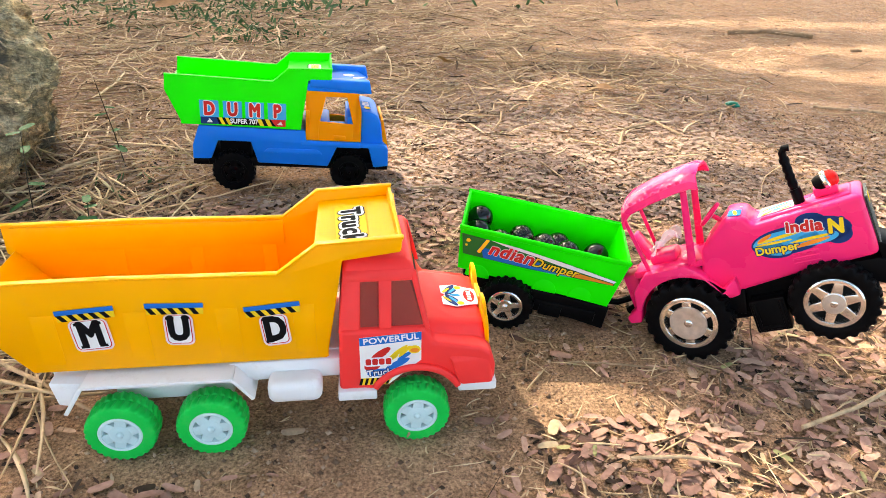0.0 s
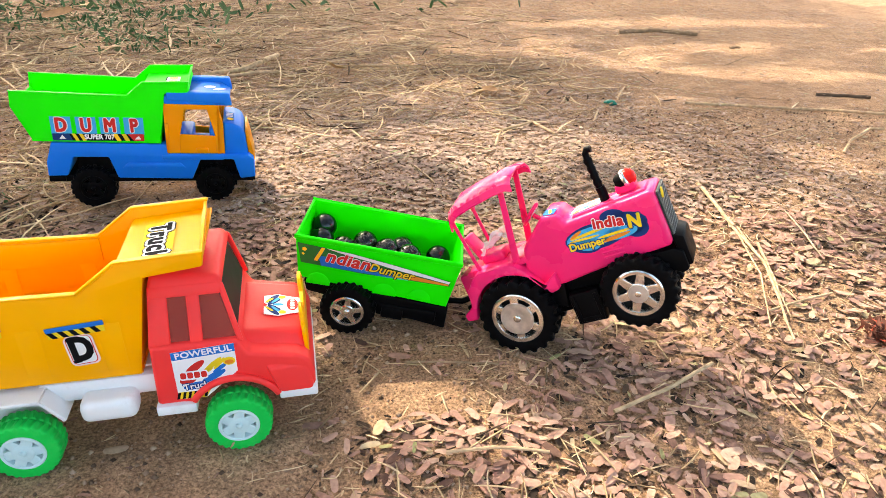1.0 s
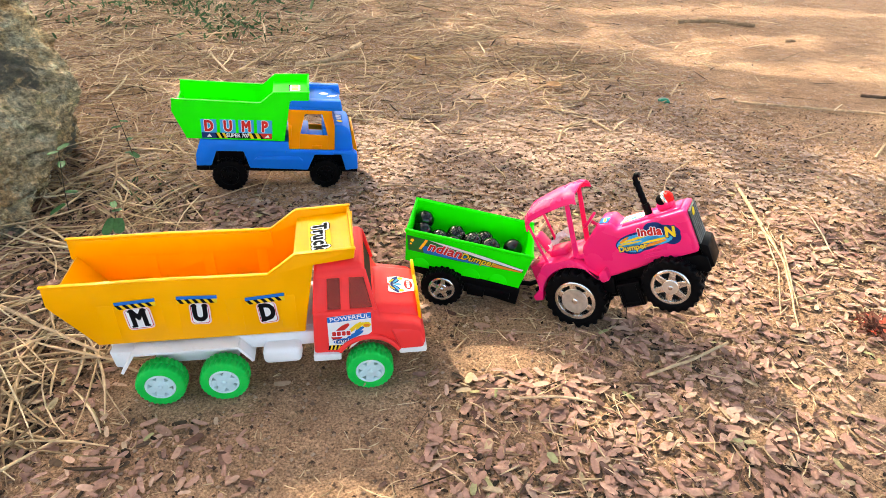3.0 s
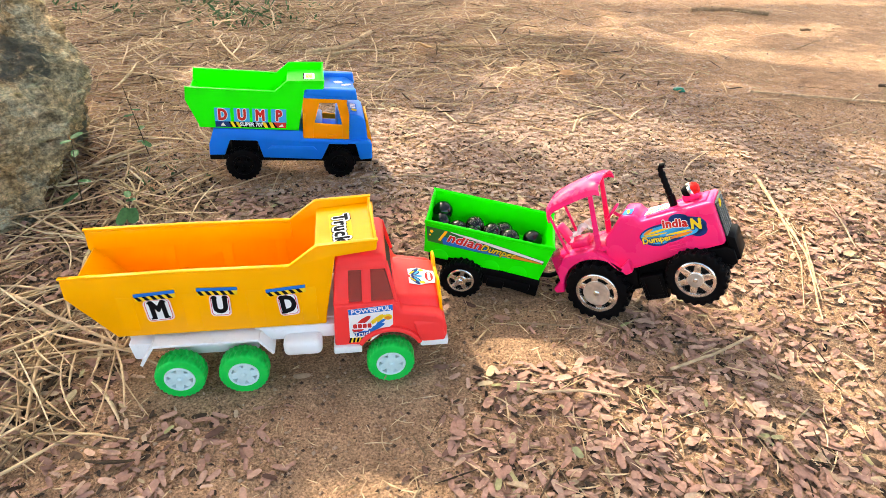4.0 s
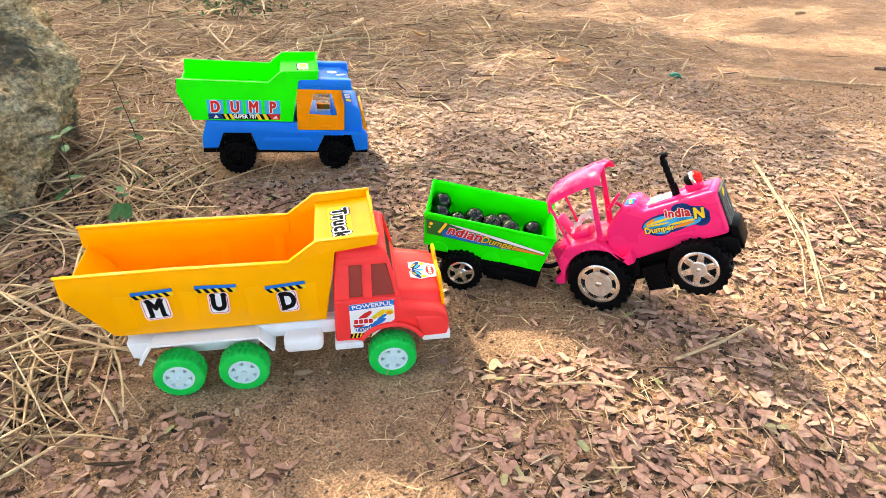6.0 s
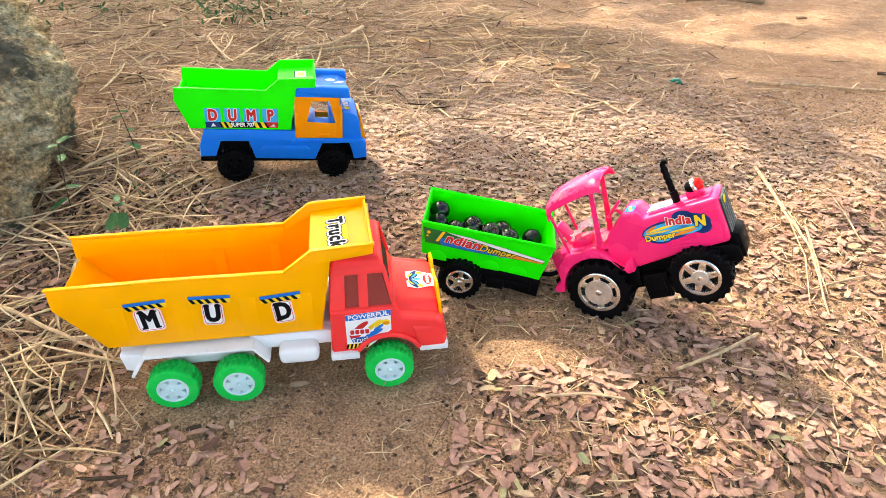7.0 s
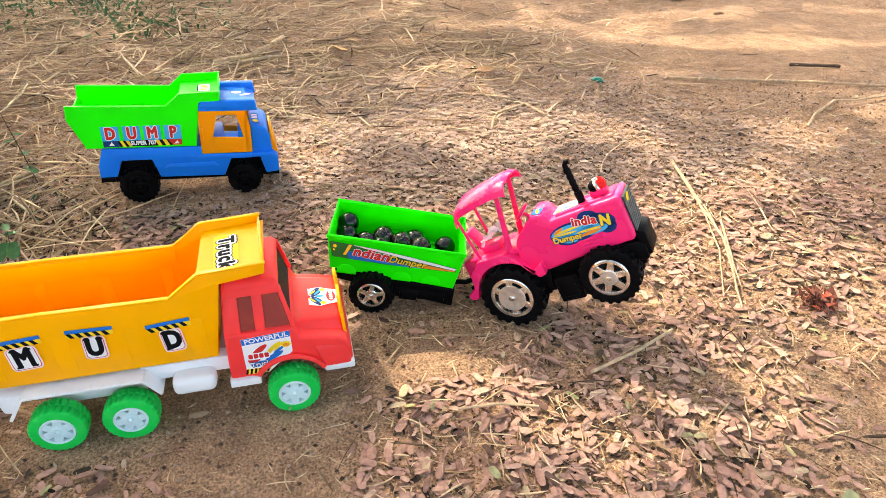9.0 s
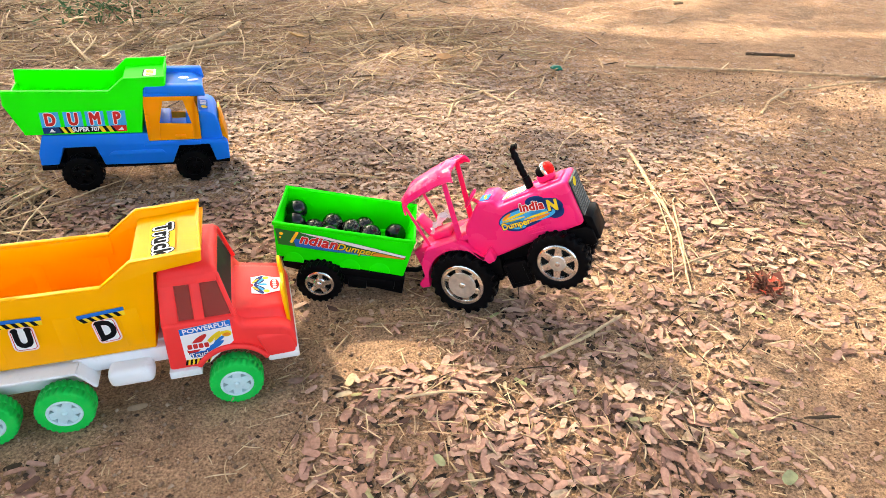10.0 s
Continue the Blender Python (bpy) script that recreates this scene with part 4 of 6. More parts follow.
    hexa(bm, [(-0.022, -0.014, 0.052), (-0.016, -0.014, 0.052), (-0.016, 0.014, 0.052), (-0.022, 0.014, 0.052)], [(-0.030, -0.013, 0.076), (-0.026, -0.013, 0.076), (-0.026, 0.013, 0.076), (-0.030, 0.013, 0.076)], 0.002)
    part("seat", bm, pink, t, "small pink seat")
    bm = bmesh.new()
    sw = pose(0.0360, 0, 0.0770, 0, -40, 0) @ pose(0, 0, 0, 90, 0, 0)
    sub = bmesh.new()
    lathe(sub, [(0.0105 + 0.0016 * math.cos(a), 0.0016 * math.sin(a)) for a in (i * math.tau / 10 for i in range(11))], 28)
    for i in range(3):
        s2 = bmesh.new()
        block(s2, -0.0012, 0.0012, -0.0008, 0.0008, 0, 0.0105)
        add(sub, moved(s2, pose(0, 0, 0, 0, i * 120, 0)))
    add(bm, moved(sub, sw))
    tube(bm, [(0.0440, 0, 0.0690), (0.0360, 0, 0.0775)], 0.002)
    part("steering_wheel", bm, pink, t)
    part("dial_sticker", flat(oval(0, 0, 0.0085, 0.0085), pose(0.0378, 0, 0.0760, 0, -40, 0)), p_white, t)
    # crumpled clear wrapper left on the seat
    bm = bmesh.new()
    bmesh.ops.create_grid(bm, x_segments=14, y_segments=14, size=0.5)
    for q in bm.verts:
        x, y = q.co.x, q.co.y
        k = noise.noise_vector(Vector((x * 3.1, y * 3.1, 0.7))) * 0.5 + noise.noise_vector(Vector((x * 8, y * 8, 2.7))) * 0.18
        q.co = Vector((-0.004 + x * 0.024 + k.x * 0.012, -0.006 + y * 0.034 + k.y * 0.012, 0.066 + x * 0.010 + k.z * 0.020))
    part("clear_wrapper", bm, film, t, "crumpled clear plastic wrapper")
    # bonnet fittings
    WIDEN = Matrix.Diagonal((1, 1 / 0.66, 1, 1))
    bm = bmesh.new()
    tube(bm, [(0.1010, -0.0020, 0.072), (0.1010, -0.0020, 0.084), (0.1005, -0.0020, 0.088)], 0.0040, 12)
    tube(bm, [(0.1005, -0.0020, 0.086), (0.1000, -0.0020, 0.104), (0.0995, -0.0020, 0.112)], 0.0030, 12)
    tube(bm, [(0.0995, -0.0020, 0.112), (0.0995, -0.0020, 0.117), (0.1015, -0.0020, 0.1200), (0.1050, -0.0020, 0.1195)], 0.0028, 12)
    for w, k in ((0.092, 0.0036), (0.098, 0.0036), (0.104, 0.0036), (0.111, 0.0038)):
        lathe(bm, [(k * 0.9, -0.002), (k, 0), (k * 0.9, 0.002)], 14, (0, 0, 0), pose(0.1005 - (w - 0.086) * 0.04, -0.0020, w) @ pose(0, 0, 0, 90, 0, 0))
    part("exhaust_pipe", moved(bm, WIDEN @ Matrix.Translation((0, 0, -0.0062))), black, t, "black ribbed exhaust pipe")
    lm = pose(0.1215, -0.001, 0.0815, 0, -14, 0) @ pose(0, 0, 0, 0, 0, 90) @ Matrix.Diagonal((0.84, 0.84, 0.84, 1))
    bm = bmesh.new()
    lathe(bm, [(0.0, 0.010), (0.0060, 0.0095), (0.0075, 0.006), (0.0080, 0.001), (0.0080, 0.0)], 24, (0, 0, 0), lm)
    lamp = part("lamp", moved(bm, WIDEN), black, t, "round front lamp with red lens")
    bm = bmesh.new()
    lathe(bm, [(0.0080, 0.002), (0.0092, 0.001), (0.0094, -0.0015), (0.0082, -0.0028)], 28, (0, 0, 0), lm)
    part("lamp_ring", moved(bm, WIDEN), chrome, lamp, "chrome ring")
    bm = bmesh.new()
    lathe(bm, [(0.0083, -0.002), (0.0080, -0.0050), (0.0060, -0.0085), (0.0030, -0.0100), (0, -0.0104)], 28, (0, 0, 0), lm)
    part("lens", moved(bm, WIDEN), lamp_red, lamp, "red lens")
    bm = bmesh.new()
    block(bm, 0.112, 0.128, -0.010, 0.010, 0.0715, 0.0790, 0.002)
    part("lamp_mount", bm, pink, t)
    # prints
    base = pose(0.0085, -H - 0.0003, -0.0050) @ SIDE @ pose(0.0910, 0.0540, 0, 0, 0, -8) @ pose(-0.0910, -0.0520, 0)
    cloud = [oval(0.0800, 0.0500, 0.0262, 0.0108, turn=8), oval(0.1010, 0.0560, 0.0210, 0.0105, turn=4), oval(0.0700, 0.0440, 0.0138, 0.0074, turn=-6), oval(0.0960, 0.0640, 0.0100, 0.0060), oval(0.1130, 0.0520, 0.0090, 0.0075)]
    st = part("side_sticker", flat(cloud[0], base), p_navy, t, "blue and yellow swirl sticker with red lettering")
    part("navy_shape", joined(cloud[1:], base, 0.00032), p_navy, st)
    up = base @ pose(0, 0, 0.0003)
    part("blue_shape", joined([oval(0.0780, 0.0500, 0.0228, 0.0082, turn=8), oval(0.0715, 0.0438, 0.0110, 0.0052, turn=-6), oval(0.0985, 0.0500, 0.0150, 0.0050, turn=8)], up @ pose(0, 0, 0.00005), 0.0001), p_sky, st)
    part("yellow_swirl", joined([oval(0.0760, 0.0535, 0.0180, 0.0013, turn=14), oval(0.0700, 0.0490, 0.0130, 0.0010, turn=8), oval(0.0960, 0.0505, 0.0150, 0.0012, turn=10)], up @ pose(0, 0, 0.00015), 0.0001), p_yellow, st)
    part("orange_swirl", joined([oval(0.0950, 0.0470, 0.0130, 0.0016, turn=14), oval(0.0640, 0.0530, 0.0060, 0.0014, turn=30)], up @ pose(0, 0, 0.0002), 0.0001), p_orange, st)
    lettering("word_edge", "india", 0.0120, p_white, st, up @ pose(0.0915, 0.0600, 0.0004), fat=0.0012, space=1.08)
    lettering("word", "india", 0.0120, p_red, st, up @ pose(0.0915, 0.0600, 0.0006), fat=0.0006, space=1.08)
    lettering("letter_edge", "N", 0.0150, p_navy, st, up @ pose(0.1120, 0.0578, 0.0004), fat=0.0018, wide=0.9)
    lettering("letter", "N", 0.0150, p_yellow, st, up @ pose(0.1120, 0.0578, 0.0006), fat=0.0008, wide=0.9)
    lettering("word_edge", "Dumper", 0.0090, p_navy, st, up @ pose(0.0715, 0.0440, 0.0004, 0, 0, 6), fat=0.0009)
    lettering("word", "Dumper", 0.0090, p_yellow, st, up @ pose(0.0715, 0.0440, 0.0006, 0, 0, 6), fat=0.0003)
    st = part("cowl_sticker", flat(rounded(-0.011, 0.011, -0.0045, 0.0050, 0.002), pose(0.0565, -0.014, 0.0760, 0, 8.7, 0) @ pose(0, 0, 0, 0, 0, 90)), p_blue, t, "small blue sticker")
    part("yellow_swirl", flat(oval(0, 0, 0.009, 0.0016, turn=8), pose(0.0565, -0.014, 0.0763, 0, 8.7, 0) @ pose(0, 0, 0, 0, 0, 90), 0.0001), p_yellow, st)
    hb = pose(0.0850, 0.000, 0.0692, 0, -4.2, 0)
    st = part("bonnet_sticker", flat([(-0.014, -0.014), (0.012, -0.012), (0.014, 0.012), (-0.012, 0.014)], hb), p_white, t, "white sticker with blue and yellow streaks")
    part("blue_streaks", joined([oval(-0.004, -0.006, 0.009, 0.0028, turn=40), oval(-0.002, 0.004, 0.010, 0.0026, turn=35), oval(0.005, -0.006, 0.008, 0.0022, turn=20), oval(0.006, 0.008, 0.006, 0.0020, turn=28)], hb @ pose(0, 0, 0.0003), 0.0001), p_sky, st)
    part("yellow_streaks", joined([oval(-0.007, -0.010, 0.006, 0.0020, turn=50), oval(0.003, 0.001, 0.008, 0.0016, turn=30), oval(-0.008, 0.003, 0.006, 0.0018, turn=45), oval(0.007, -0.010, 0.005, 0.0016, turn=15)], hb @ pose(0, 0, 0.0004), 0.0001), p_yellow, st)
    # grille, bumper, underside
    gm = pose(0.1430, 0, 0.0505, 0, 89, 0)
    bm = flat(rounded(-0.0175, 0.0195, -0.0260, 0.0260, 0.003), gm, 0.0012)
    gr = part("grille", bm, grille_dark, t, "dark mesh grille")
    bm = bmesh.new()
    for i in range(12):
        sub = bmesh.new()
        block(sub, -0.0170 + i * 0.0032, -0.0161 + i * 0.0032, -0.0245, 0.0245, 0.0010, 0.0018)
        add(bm, sub)
    for i in range(9):
        sub = bmesh.new()
        block(sub, -0.0175, 0.0195, -0.0240 + i * 0.0059, -0.0232 + i * 0.0059, 0.0010, 0.0017)
        add(bm, sub)
    part("grille_mesh", moved(bm, gm), grille_wire, gr)
    part("grille_badge", flat(oval(-0.0125, -0.006, 0.0035, 0.009, turn=10), gm @ pose(0, 0, 0.0018), 0.0003), p_yellow, gr)
    bm = bmesh.new()
    prism(bm, [(0.1410, 0.0215), (0.1475, 0.0170), (0.1475, 0.0020), (0.1420, 0.0000), (0.1150, 0.0160), (0.1150, 0.0220)], -0.0300, 0.0300, 0.0014)
    prism(bm, [(0.1420, 0.0330), (0.1510, 0.0280), (0.1510, 0.0040), (0.1440, 0.0040)], -0.0250, 0.0250, 0.0014)
    part("bumper", bm, black, t, "black front bumper")
    bm = bmesh.new()
    prism(bm, [(0.0250, 0.0200), (0.0250, -0.0120), (0.1100, -0.0120), (0.1320, 0.0200)], -0.0200, 0.0200, 0.001)
    block(bm, 0.100, 0.112, -0.042, 0.042, -0.008, 0.002, 0.001)
    block(bm, -0.006, 0.006, -0.042, 0.042, -0.006, 0.006, 0.001)
    for s in (-1, 1):
        block(bm, 0.0480, 0.0740, s * 0.0180, s * 0.0380, -0.0220, 0.0060, 0.0016)
        block(bm, 0.0500, 0.0530, s * 0.0370, s * 0.0395, -0.0200, 0.0040, 0.0008)
        block(bm, 0.0690, 0.0720, s * 0.0370, s * 0.0395, -0.0200, 0.0040, 0.0008)
        block(bm, 0.0520, 0.0700, s * 0.0370, s * 0.0392, -0.0200, -0.0165, 0.0008)
        prism(bm, [(0.0300, 0.0180), (0.0480, 0.0160), (0.0440, -0.0050), (0.0340, -0.0020)], s * 0.0150, s * 0.0330, 0.001)
    tube(bm, [(-0.040, 0, 0.012), (-0.058, 0, 0.006)], 0.004)
    part("chassis", bm, black, t, "black chassis and side step")
    for ob in t.children_recursive:              # the moulded body is slim between its broad wheels
        ob.data.transform(Matrix.Diagonal((1, 0.66, 1, 1)))
        top = ob if ob.parent == t else ob.parent
        if top.name.split(".")[0] in ("body", "vent", "mudguard", "side_sticker", "grille"):     # the bonnet narrows upwards
            for q in ob.data.vertices:
                if q.co.x > 0.019 and q.co.z > 0.02:
                    q.co.y *= 1 - 1.6 * (q.co.z - 0.02)
    for s in (-1, 1):
        wheel(t, (0.0, s * 0.0225, 0.0), 0.0360, 0.0210, 0.0225, rubber, chrome, side=s, spokes=6, lugs=20, style="star", hub_mat=inner_dark, depth=0.09, spin=12, label="large black tyre with silver rim")
        bm = bmesh.new()
        lathe(bm, [(0.0150, s * 0.0096), (0.0146, s * 0.0114), (0.0105, s * 0.0118), (0.0075, s * 0.0110), (0.0045, s * 0.0112), (0, s * 0.0112)], 32, (0, s * 0.0225, 0))
        part("hub_cap", bm, dusty_chrome, t, "sandy silver hub cap")
        wheel(t, (0.1065, s * 0.0225, -0.0030), 0.0310, 0.0200, 0.0195, rubber, chrome, side=s, spokes=6, lugs=22, style="star", hub_mat=inner_dark, spin=25, label="black front tyre with silver rim")
        bm = bmesh.new()
        lathe(bm, [(0.0080, s * 0.0090), (0.0078, s * 0.0106), (0.0040, s * 0.0110), (0, s * 0.0112)], 32, (0.1065, s * 0.0225, -0.0030))
        part("hub_cap", bm, dusty_chrome, t, "sandy silver hub cap")
    return t


build_mud_truck()
build_dump_truck()
build_trailer()
build_tractor()


# ---- ground ----
rng = np.random.default_rng(7)


def fast_mesh(name, verts, faces, material, smooth=True):
    """A mesh from arrays of points and of faces that all have the same number of corners."""
    verts, faces = np.asarray(verts, np.float32), np.asarray(faces, np.int32)
    me = bpy.data.meshes.new(name)
    k = faces.shape[1]
    me.vertices.add(len(verts))
    me.vertices.foreach_set("co", verts.ravel())
    me.loops.add(faces.size)
    me.loops.foreach_set("vertex_index", faces.ravel())
    me.polygons.add(len(faces))
    me.polygons.foreach_set("loop_start", np.arange(len(faces), dtype=np.int32) * k)
    me.update(calc_edges=True)
    me.validate()
    me.materials.append(material)
    if smooth:
        me.shade_smooth()
    return me


def value_noise(x, y, cell, seed):
    """Smooth noise in 0..1 on arrays."""
    g = np.random.default_rng(seed).random((256, 256))
    u, v = x / cell + 1000.0, y / cell + 1000.0
    i, j = np.floor(u).astype(int), np.floor(v).astype(int)
    f, h = u - i, v - j
    f, h = f * f * (3 - 2 * f), h * h * (3 - 2 * h)
    a, b = g[i % 256, j % 256], g[(i + 1) % 256, j % 256]
    c, d = g[i % 256, (j + 1) % 256], g[(i + 1) % 256, (j + 1) % 256]
    return (a * (1 - f) + b * f) * (1 - h) + (c * (1 - f) + d * f) * h


def ground_height(x, y):
    near = np.clip((np.hypot(x - 0.1, y - 0.6) - 0.2) / 1.5, 0, 1)
    h = (value_noise(x, y, 0.11, 3) - 0.5) * 0.005 + (value_noise(x, y, 0.035, 4) - 0.5) * 0.003 + (value_noise(x, y, 0.014, 5) - 0.5) * 0.0016
    return h - 0.001 + near * (value_noise(x, y, 0.6, 6) - 0.5) * 0.03


def spaced(lo, hi, fine, far):
    core = np.arange(lo, hi, fine)
    out, s = [hi], fine
    while out[-1] < far:
        s *= 1.18
        out.append(out[-1] + s)
    low, s = [lo], fine
    while low[-1] > -far:
        s *= 1.18
        low.append(low[-1] - s)
    return np.array(low[:0:-1] + list(core) + out)


gx, gy = spaced(-1.0, 1.3, 0.008, 60), spaced(0.1, 1.9, 0.008, 60)
X, Y = np.meshgrid(gx, gy, indexing="ij")
V = np.stack([X, Y, ground_height(X, Y)], -1).reshape(-1, 3)
I = np.arange(X.size).reshape(X.shape)
F = np.stack([I[:-1, :-1], I[1:, :-1], I[1:, 1:], I[:-1, 1:]], -1).reshape(-1, 4)


def soil_mat():
    m = bpy.data.materials.new("sandy_soil")
    m.use_nodes = True
    n, l = m.node_tree.nodes, m.node_tree.links
    b = n["Principled BSDF"]
    b.inputs["Roughness"].default_value, b.inputs["Specular IOR Level"].default_value = 0.92, 0.2
    co = n.new("ShaderNodeTexCoord")

    def noise_at(scale, detail, rough=0.6):
        t = n.new("ShaderNodeTexNoise")
        t.inputs["Scale"].default_value, t.inputs["Detail"].default_value, t.inputs["Roughness"].default_value = scale, detail, rough
        l.new(co.outputs["Object"], t.inputs["Vector"])
        return t
    big, fine = noise_at(5, 6), noise_at(420, 4, 0.7)
    ramp = n.new("ShaderNodeValToRGB")
    e = ramp.color_ramp.elements
    e.new(0.5)
    for el, p, c in zip(e, (0.3, 0.5, 0.72), ((0.375, 0.226, 0.140), (0.45, 0.286, 0.182), (0.50, 0.332, 0.218))):
        el.position, el.color = p, (*c, 1)
    l.new(big.outputs["Fac"], ramp.inputs["Fac"])
    grain = n.new("ShaderNodeValToRGB")
    grain.color_ramp.elements[0].position, grain.color_ramp.elements[1].position = 0.34, 0.66
    grain.color_ramp.elements[0].color, grain.color_ramp.elements[1].color = (0.34, 0.31, 0.28, 1), (1.30, 1.26, 1.21, 1)
    l.new(fine.outputs["Fac"], grain.inputs["Fac"])
    mul = n.new("ShaderNodeMixRGB")
    mul.blend_type = "MULTIPLY"
    mul.inputs["Fac"].default_value = 1
    l.new(ramp.outputs["Color"], mul.inputs["Color1"])
    l.new(grain.outputs["Color"], mul.inputs["Color2"])
    clod = noise_at(38, 8, 0.78)
    cr = n.new("ShaderNodeValToRGB")
    cr.color_ramp.elements[0].position, cr.color_ramp.elements[1].position = 0.33, 0.62
    cr.color_ramp.elements[0].color, cr.color_ramp.elements[1].color = (0.55, 0.50, 0.45, 1), (1.10, 1.08, 1.05, 1)
    l.new(clod.outputs["Fac"], cr.inputs["Fac"])
    mul2 = n.new("ShaderNodeMixRGB")
    mul2.blend_type = "MULTIPLY"
    mul2.inputs["Fac"].default_value = 0.85
    l.new(mul.outputs["Color"], mul2.inputs["Color1"])
    l.new(cr.outputs["Color"], mul2.inputs["Color2"])
    l.new(mul2.outputs["Color"], b.inputs["Base Color"])
    bp = n.new("ShaderNodeBump")
    bp.inputs["Strength"].default_value, bp.inputs["Distance"].default_value = 1.0, 0.002
    l.new(fine.outputs["Fac"], bp.inputs["Height"])
    mid = noise_at(90, 4)
    bp2 = n.new("ShaderNodeBump")
    bp2.inputs["Strength"].default_value, bp2.inputs["Distance"].default_value = 0.6, 0.006
    l.new(mid.outputs["Fac"], bp2.inputs["Height"])
    l.new(bp.outputs["Normal"], bp2.inputs["Normal"])
    l.new(bp2.outputs["Normal"], b.inputs["Normal"])
    return m


tagged(new("ground", fast_mesh("ground", V, F, soil_mat())), "dry sandy earth with leaf litter and straw", "ground", kind="structure")


# ---- where things lie ----
def hill(x, y, cx, cy, rx, ry, turn=0.0):
    c, s = math.cos(radians(turn)), math.sin(radians(turn))
    dx, dy = x - cx, y - cy
    return np.exp(-(((dx * c + dy * s) / rx) ** 2 + ((-dx * s + dy * c) / ry) ** 2))


def under_toys(x, y):
    """True below the wheels and bodies, where hardly any litter lies on top."""
    out = np.zeros(x.shape, bool)
    for cx, cy, yaw, u0, u1, v0, v1 in ((-0.0171, 0.3678, 7.4, -0.235, 0.035, -0.012, 0.13), (-0.1242, 0.8078, 10, -0.18, 0.035, -0.004, 0.085), (0.0537, 0.508, -7, -0.03, 0.095, -0.004, 0.09), (0.2027, 0.473, -26, -0.04, 0.036, -0.004, 0.07)):
        c, s = math.cos(radians(yaw)), math.sin(radians(yaw))
        u, v = (x - cx) * c + (y - cy) * s, -(x - cx) * s + (y - cy) * c
        out |= (u > u0) & (u < u1) & (v > v0) & (v < v1)
    return out


def leaf_share(x, y):
    d = 0.14 + 0.0 * x
    d = d + 0.85 * hill(x, y, 0.25, 0.30, 0.16, 0.10, -12) + 0.75 * hill(x, y, 0.34, 0.43, 0.12, 0.05) + 0.8 * hill(x, y, 0.18, 0.20, 0.18, 0.10)
    d = d + 0.45 * hill(x, y, 0.44, 0.36, 0.12, 0.14) + 0.45 * hill(x, y, 0.65, 0.62, 0.30, 0.16)
    d = d + 0.75 * hill(x, y, 0.30, 0.85, 0.38, 0.24) + 0.7 * hill(x, y, 0.15, 1.15, 0.35, 0.25) + 0.4 * hill(x, y, 0.05, 0.70, 0.22, 0.10)
    d = d + 0.10 * hill(x, y, -0.30, 0.27, 0.12, 0.08) + 0.35 * hill(x, y, -0.34, 0.62, 0.25, 0.2) + 0.12 * hill(x, y, -0.15, 0.24, 0.12, 0.04)
    d = d + 0.35 * hill(x, y, 0.12, 0.36, 0.06, 0.07)
    d = d - 0.55 * hill(x, y, -0.02, 0.30, 0.075, 0.05) - 0.4 * hill(x, y, -0.04, 0.225, 0.06, 0.035) - 0.25 * hill(x, y, 0.05, 0.43, 0.06, 0.05) - 0.35 * hill(x, y, 1.1, 1.2, 0.45, 0.5) - 0.65 * hill(x, y, 0.385, 0.370, 0.055, 0.030) - 0.3 * hill(x, y, 0.48, 0.25, 0.10, 0.10) - 0.75 * hill(x, y, 0.14, 0.415, 0.07, 0.028) - 0.35 * hill(x, y, 0.50, 0.36, 0.06, 0.10)
    d = d * (0.28 + 1.35 * value_noise(x, y, 0.045, 21))
    return np.clip(np.where(under_toys(x, y), d * 0.06, d), 0, 1)


def straw_share(x, y):
    d = 0.002 + 1.0 * hill(x, y, -0.42, 0.36, 0.13, 0.16) + 0.55 * hill(x, y, -0.40, 0.75, 0.22, 0.22)
    d = d + 1.0 * hill(x, y, -0.75, 1.45, 0.55, 0.42) + 0.75 * hill(x, y, -0.15, 1.55, 0.4, 0.35) + 0.6 * hill(x, y, 0.3, 1.45, 0.28, 0.2) + 0.8 * hill(x, y, -0.6, 2.2, 0.9, 0.5)
    d = d + 0.06 * hill(x, y, 0.52, 0.60, 0.2, 0.2) + 0.06 * hill(x, y, 0.25, 0.95, 0.5, 0.3)
    d = d * (0.4 + 1.2 * value_noise(x, y, 0.09, 31))
    d = d * np.where((y < 0.95) & (x > -0.29), np.where(y < 0.6, 0.0, 0.12), 1.0)
    return np.clip(np.where(under_toys(x, y), 0, d), 0, 1)


def scatter(n, x0, x1, y0, y1, share):
    x, y = rng.uniform(x0, x1, n), rng.uniform(y0, y1, n)
    keep = rng.random(n) < share(x, y)
    return x[keep], y[keep]


def turns(yaw, tilt_x, tilt_y):
    cz, sz, cx, sx, cy, sy = np.cos(yaw), np.sin(yaw), np.cos(tilt_x), np.sin(tilt_x), np.cos(tilt_y), np.sin(tilt_y)
    one, nil = np.ones_like(yaw), np.zeros_like(yaw)
    rz = np.stack([np.stack([cz, -sz, nil], -1), np.stack([sz, cz, nil], -1), np.stack([nil, nil, one], -1)], -2)
    rx = np.stack([np.stack([one, nil, nil], -1), np.stack([nil, cx, -sx], -1), np.stack([nil, sx, cx], -1)], -2)
    ry = np.stack([np.stack([cy, nil, sy], -1), np.stack([nil, one, nil], -1), np.stack([-sy, nil, cy], -1)], -2)
    return rz @ rx @ ry


